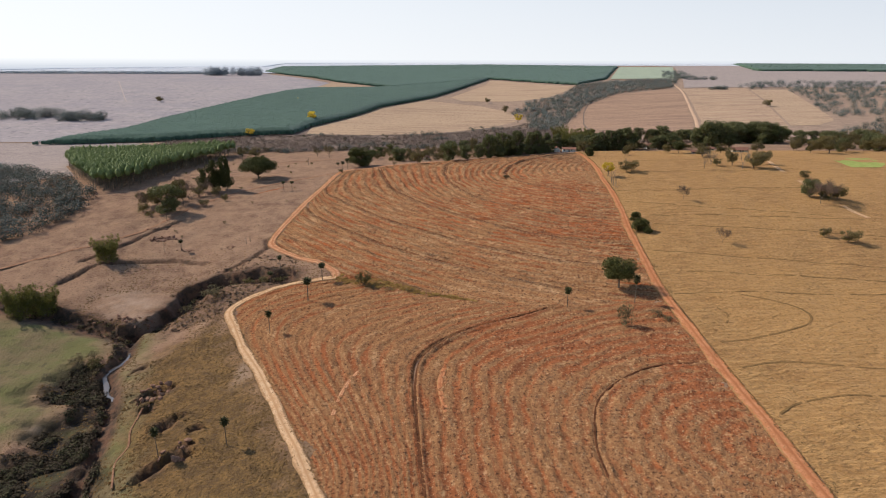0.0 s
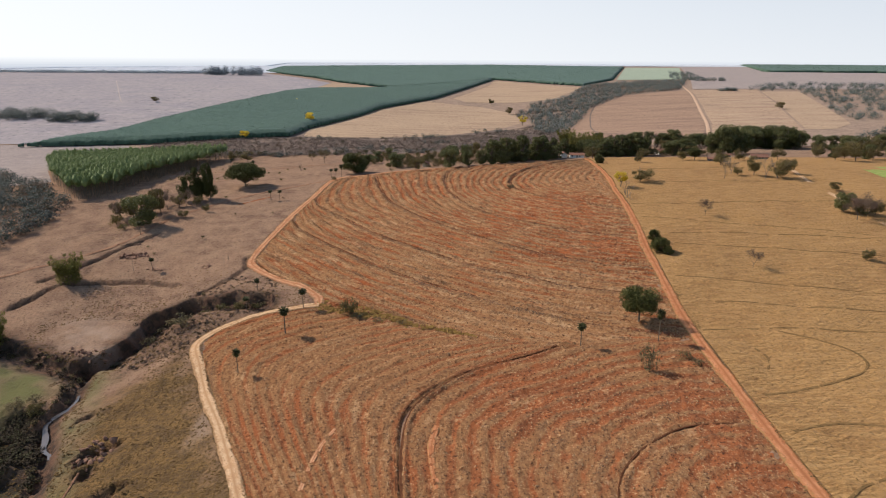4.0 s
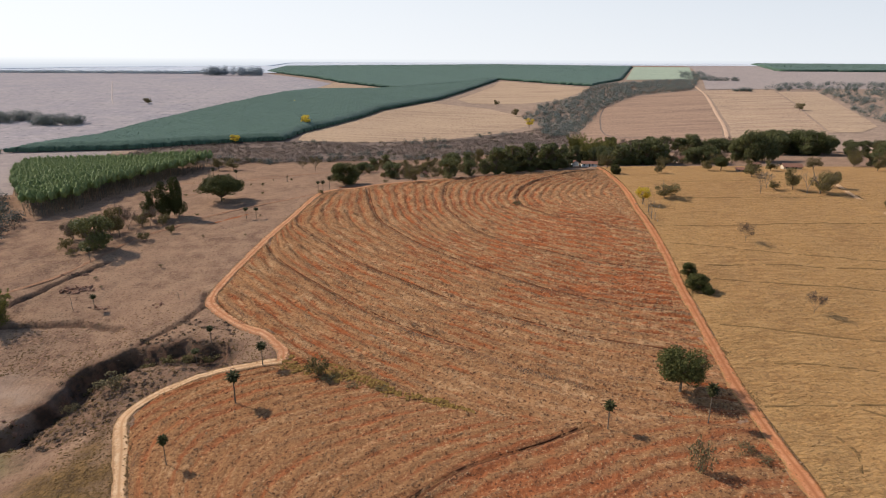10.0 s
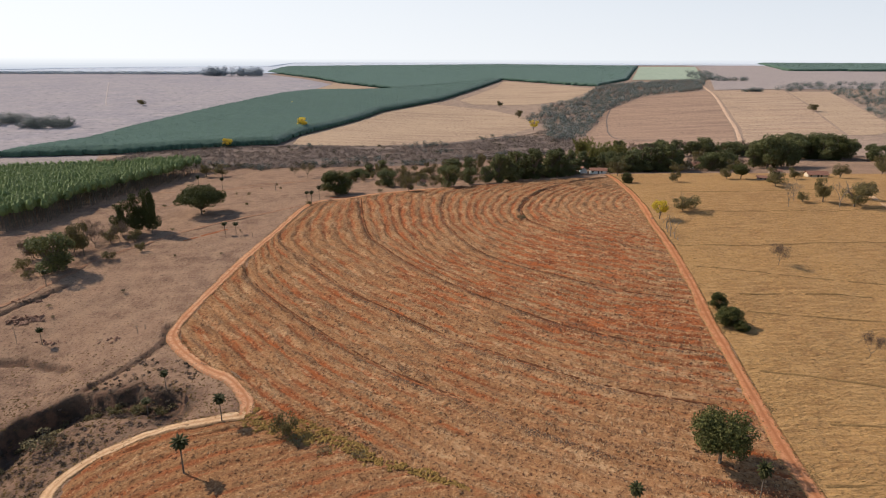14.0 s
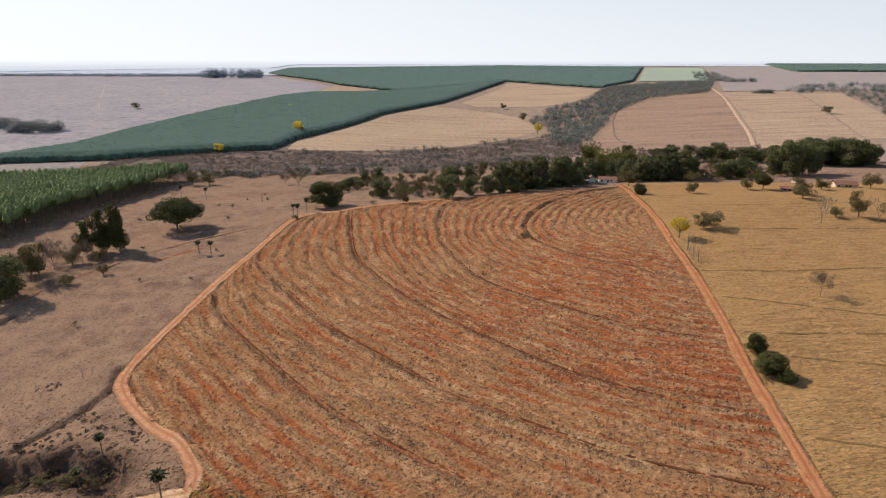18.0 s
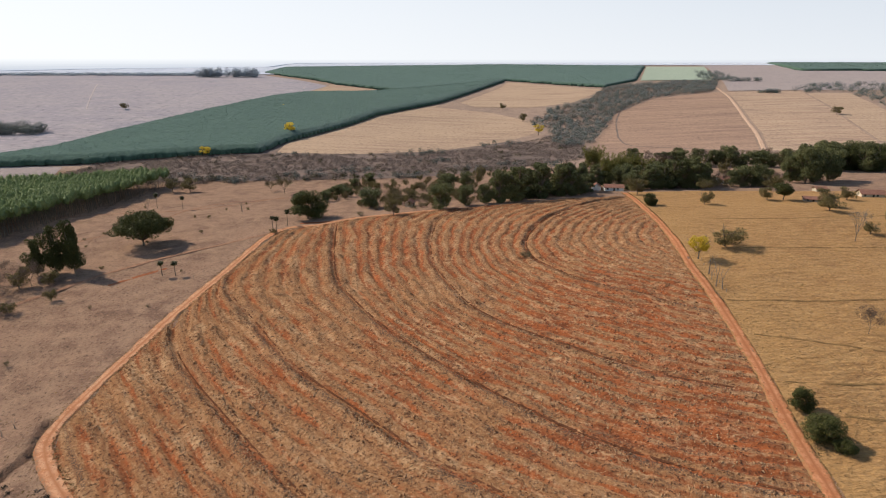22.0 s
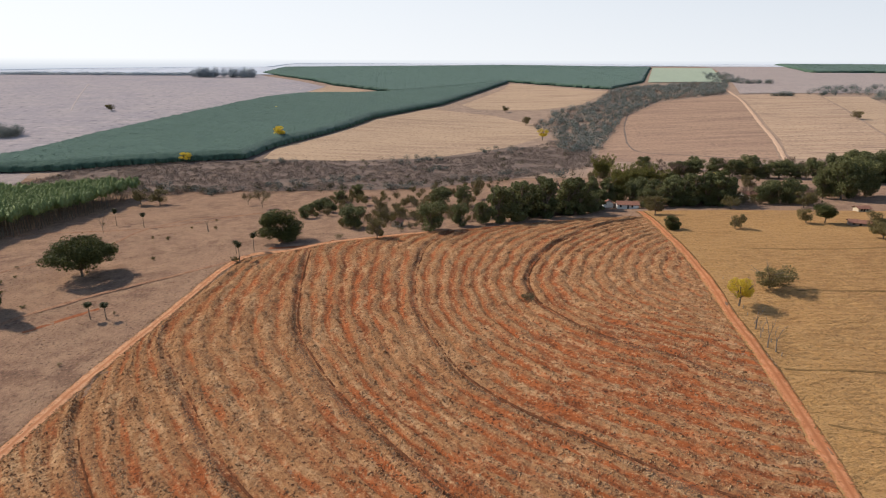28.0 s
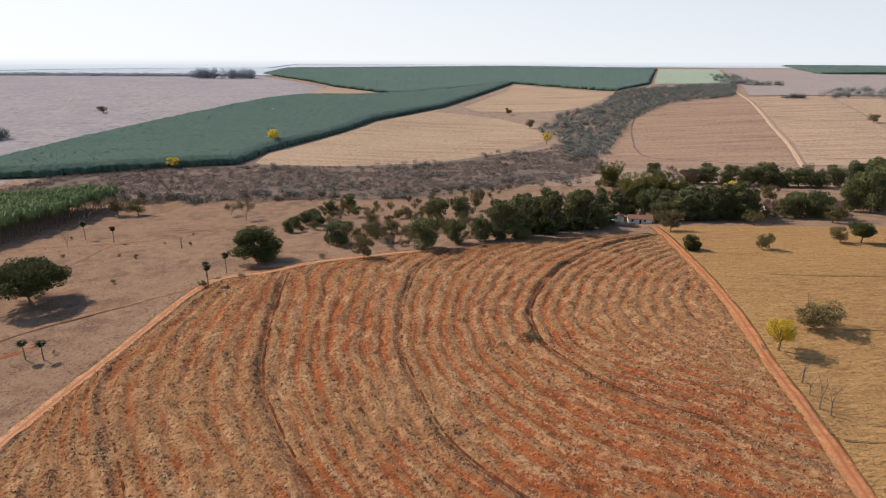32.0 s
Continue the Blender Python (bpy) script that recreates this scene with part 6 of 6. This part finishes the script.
rim = np.array(curve(CREEK, 0.8))
rim = rim[rim[:, 1] > 140] + rng.normal(size=rim[rim[:, 1] > 140].shape) * 0.8 + np.array([-3.0, 0.3])
low = np.concatenate([gl, rim])
for name, mat, pick, text in (("gully_brush", M_BRUSH, slice(0, None, 2), "dark dry brush clinging to the gully walls"), ("gully_bushes", M_LEAF2, slice(1, None, 5), "olive bushes growing in the gully")):
    settle(mass(name, [tuple(q) for q in low[pick]], 1.3, 2.2, 60, 0.17, mat, text, "brush"), low[pick])
swx, swy = rng.uniform(-43, 12, 11000), rng.uniform(190, 228, 11000)
ok = np.abs(swy - np.interp(swx, *zip(*SWALE))) < 5.0 * (vnoise(swx / 5, swy / 5, 44) + vnoise(swx / 1.5, swy / 1.5, 45) - 0.4) * np.clip((14 - swx) / 30, 0.25, 1)
swx, swy = swx[ok], swy[ok]
M_YGRASS = leafy("yellow_grass", (0.31, 0.18, 0.052), (0.43, 0.265, 0.078), 0.85, 0.2)
crumbs("swale_grass", swx, swy, lie(swx, swy) + 0.1, 0.46, M_YGRASS, "yellow grass in the field's swale", "grass", 0.25)

# creek, verge and wheel marks
creek_line = curve(CREEK, 2.0)
cpts = np.array(creek_line)
cd = np.gradient(cpts, axis=0)
cd /= np.linalg.norm(cd, axis=1)[:, None]
cn = np.stack([cd[:, 1], -cd[:, 0]], 1)
keep = (cpts[:, 1] > 153) & (cpts[:, 1] < 195)
cpts, cn = cpts[keep], cn[keep]
step_i = np.arange(len(cpts))
cpts = cpts + cn * ((vnoise(step_i / 1.3, 0 * step_i, 71) - 0.5) * 2.6)[:, None]
off = np.array([-1.0, 0.0, 1.0])[None, :] * (0.25 + 0.6 * vnoise(step_i / 1.5, 0 * step_i, 72))[:, None]
wx, wy = cpts[:, :1] + cn[:, :1] * off, cpts[:, 1:] + cn[:, 1:] * off
bed = np.convolve(np.pad(ground_height(cpts[:, 0], cpts[:, 1]), 4, mode="edge"), np.ones(9) / 9, mode="valid")
wz = bed[:, None] + 0.55 + 0 * wx
tagged(new("creek_water", grid("creek_water", (wx, wy, wz), None, M_WATER)), "narrow shallow creek between eroded banks", "water", kind="structure")
M_VERGE = earth("trampled_grass", (0.185, 0.108, 0.046), (0.15, 0.088, 0.038), (0.22, 0.132, 0.056), 0.1, 0.6, 2.2, 0.3)
for i, line in enumerate(([(81, 158), (95, 161), (109, 166), (115, 172), (113, 180), (100, 191)], [(80, 143), (95, 145.5), (116, 141), (150, 140)], [(79, 122), (86, 126), (97, 128), (130, 127), (160, 124)], [(80, 193), (102, 192), (124, 190), (190, 185)], [(88, 170), (91, 176), (90, 182)], [(95, 261), (127, 254), (161, 247), (200, 238)], [(85, 231), (114, 223), (141, 216), (180, 206)], [(91, 211), (112, 207), (132, 203), (180, 195)], [(93, 316), (121, 314), (145, 315), (210, 318)], [(92, 296), (108, 290), (126, 284), (180, 268)], [(89, 274), (102, 272), (118, 272), (190, 262)], [(115, 362), (156, 360), (176, 361), (215, 366)], [(120, 404), (150, 402), (210, 408)])):
    tagged(new("wheel_mark", ribbon("wheel_mark", line, 0.9, -1.0, M_VERGE, 0.05, seed=30 + i, over=0.53)), "dark wheel mark curving through dry grass", "track", kind="structure")


# ---- the far distance, lost in haze ----
def distance(bank=False):
    m = bpy.data.materials.new("hazy_distance")
    m.use_nodes = True
    t = m.node_tree
    t.nodes.remove(t.nodes["Principled BSDF"])
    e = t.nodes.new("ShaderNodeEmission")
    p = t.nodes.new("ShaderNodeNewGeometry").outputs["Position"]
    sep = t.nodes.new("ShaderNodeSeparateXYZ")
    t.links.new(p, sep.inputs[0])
    # Added glowing walls: haze and sky brightness are painted as an emission gradient.
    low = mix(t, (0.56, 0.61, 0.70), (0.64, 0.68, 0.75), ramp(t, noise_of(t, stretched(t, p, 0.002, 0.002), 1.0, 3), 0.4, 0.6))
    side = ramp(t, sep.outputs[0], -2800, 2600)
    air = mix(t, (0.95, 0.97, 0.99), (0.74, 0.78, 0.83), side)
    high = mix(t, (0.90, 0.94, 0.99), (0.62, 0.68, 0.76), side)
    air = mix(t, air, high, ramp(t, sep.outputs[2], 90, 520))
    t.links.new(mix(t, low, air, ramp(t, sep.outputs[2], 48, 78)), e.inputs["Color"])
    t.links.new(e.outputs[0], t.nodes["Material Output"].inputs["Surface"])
    if bank:
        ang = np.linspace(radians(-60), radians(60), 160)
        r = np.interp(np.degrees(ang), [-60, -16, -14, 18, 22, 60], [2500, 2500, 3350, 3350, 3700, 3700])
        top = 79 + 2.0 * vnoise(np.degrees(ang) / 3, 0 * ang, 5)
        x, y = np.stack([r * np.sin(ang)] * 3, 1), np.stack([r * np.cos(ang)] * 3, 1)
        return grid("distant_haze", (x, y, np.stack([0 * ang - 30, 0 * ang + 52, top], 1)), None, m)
    ang = np.linspace(radians(-75), radians(75), 160)
    r = 3900.0
    x = np.stack([r * np.sin(ang)] * 4, 1)
    y = np.stack([r * np.cos(ang)] * 4, 1)
    z = np.stack([0 * ang - 30, 0 * ang + 45, 0 * ang + 100, 0 * ang + 800], 1)
    return grid("backdrop", (x, y, z), None, m)


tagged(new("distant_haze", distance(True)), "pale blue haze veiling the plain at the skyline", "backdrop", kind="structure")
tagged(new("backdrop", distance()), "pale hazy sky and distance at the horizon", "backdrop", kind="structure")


# ---- scattered small things of the pasture ----
LEFT_PASTURE = [(-185, 262), (-100, 262), (-84, 300), (-82, 400), (-100, 450), (-90, 500), (-180, 520), (-190, 400), (-175, 360), (-110, 350), (-120, 320)]
for x, y in within(LEFT_PASTURE, 26, 6.0):
    kind = "dryshrub" if rng.random() < 0.6 else "shrub"
    plant(kind, x, y, rng.uniform(0.9, 1.9), rng.uniform(1.2, 2.6), group="small pasture shrubs")
stone_me = []
for i in range(5):
    bm = bmesh.new()
    bmesh.ops.create_icosphere(bm, subdivisions=1, radius=1.0)
    for v in bm.verts:
        v.co *= 0.65 + 0.6 * random.random()
        v.co.z *= 0.65
    me = bpy.data.meshes.new("stone")
    bm.to_mesh(me)
    bm.free()
    me.materials.append(M_STONE)
    stone_me.append(me)


def rubble(x, y, n, rx, ry, size, label):
    ob = new("rubble_pile")
    ob.location = (x, y, at(x, y))
    for i in range(n):
        a, r = random.random() * 6.283, random.random() ** 0.6
        dx, dy = rx * r * math.cos(a), ry * r * math.sin(a)
        st = part("stone", stone_me[i % 5], ob)
        k = size * (0.4 + 0.9 * random.random())
        st.matrix_local = Matrix.LocRotScale((dx, dy, at(x + dx, y + dy) - at(x, y) + 0.25 * k), Euler((random.random(), random.random(), a)), (k, k * 0.8, k * 0.7))
    return tagged(ob, label, "rubble")


rubble(-82, 150, 44, 4.5, 6.5, 0.95, "eroded reddish earth lumps on the gully slope")
rubble(-63, 119, 16, 3.5, 5.0, 0.9, "eroded reddish earth lumps on the gully slope")
rubble(-118, 203, 50, 14.0, 3.5, 0.75, "broken earth and stones along the gully bank")
rubble(-134, 276, 80, 7.0, 3.2, 0.8, "scattered reddish rubble heap on dry pasture")
rubble(-143, 289, 30, 6.0, 1.8, 0.6, "low scatter of stones along the cattle path")
rubble(-118, 263, 16, 5, 1.5, 0.6, "line of dark stones at a pasture hollow")
rubble(-99, 262, 14, 4, 2.0, 0.6, "low stone heap beside a post")
for y in (322, 328.5, 334, 339.5, 345, 349, 356, 363, 371):
    px = float(np.interp(y, RIGHT_Y, RIGHT_X)) + 6.0
    post = new("fence_post")
    post.location = (px, y, at(px, y))
    post.rotation_euler = (random.uniform(-0.08, 0.08), random.uniform(-0.08, 0.08), random.random())
    part("post", mesh_of("post", *tubes([((0, 0, -0.4), (0, 0, 0.7), 0.11, 0.1), ((0, 0, 0.7), (0.02, 0, 1.5), 0.1, 0.08)], 6), M_WOOD), post)
    tagged(post, "weathered grey wooden fence post beside the road", "post", "roadside fence posts")

edge_x, edge_y = [], []
for line, half in ((ROAD, 1.75), (TAN, 1.5), (TRACK, 1.65)):
    pts = np.array(curve(line, 0.8))
    d = np.gradient(pts, axis=0)
    d /= np.linalg.norm(d, axis=1)[:, None]
    for side in (-1, 1):
        for _ in range(4):
            o = half * side + rng.normal(size=len(pts)) * 0.32 + side * 0.05
            edge_x.append(pts[:, 0] + d[:, 1] * o + rng.normal(size=len(pts)) * 0.3)
            edge_y.append(pts[:, 1] - d[:, 0] * o + rng.normal(size=len(pts)) * 0.3)
vp = np.array(curve(ROAD, 0.5))
for _ in range(6):
    edge_x.append(vp[:, 0] + 1.7 + 1.8 * rng.random(len(vp)) ** 1.5)
    edge_y.append(vp[:, 1] + rng.normal(size=len(vp)) * 0.4)
edge_x, edge_y = np.concatenate(edge_x), np.concatenate(edge_y)
crumbs("verge_weeds", edge_x, edge_y, np.maximum(lie(edge_x, edge_y) + 0.2, ground_height(edge_x, edge_y) + 0.1), 0.22, M_TUSSOCK, "low dry weeds and clods along the track edges", "weeds", 0.2)
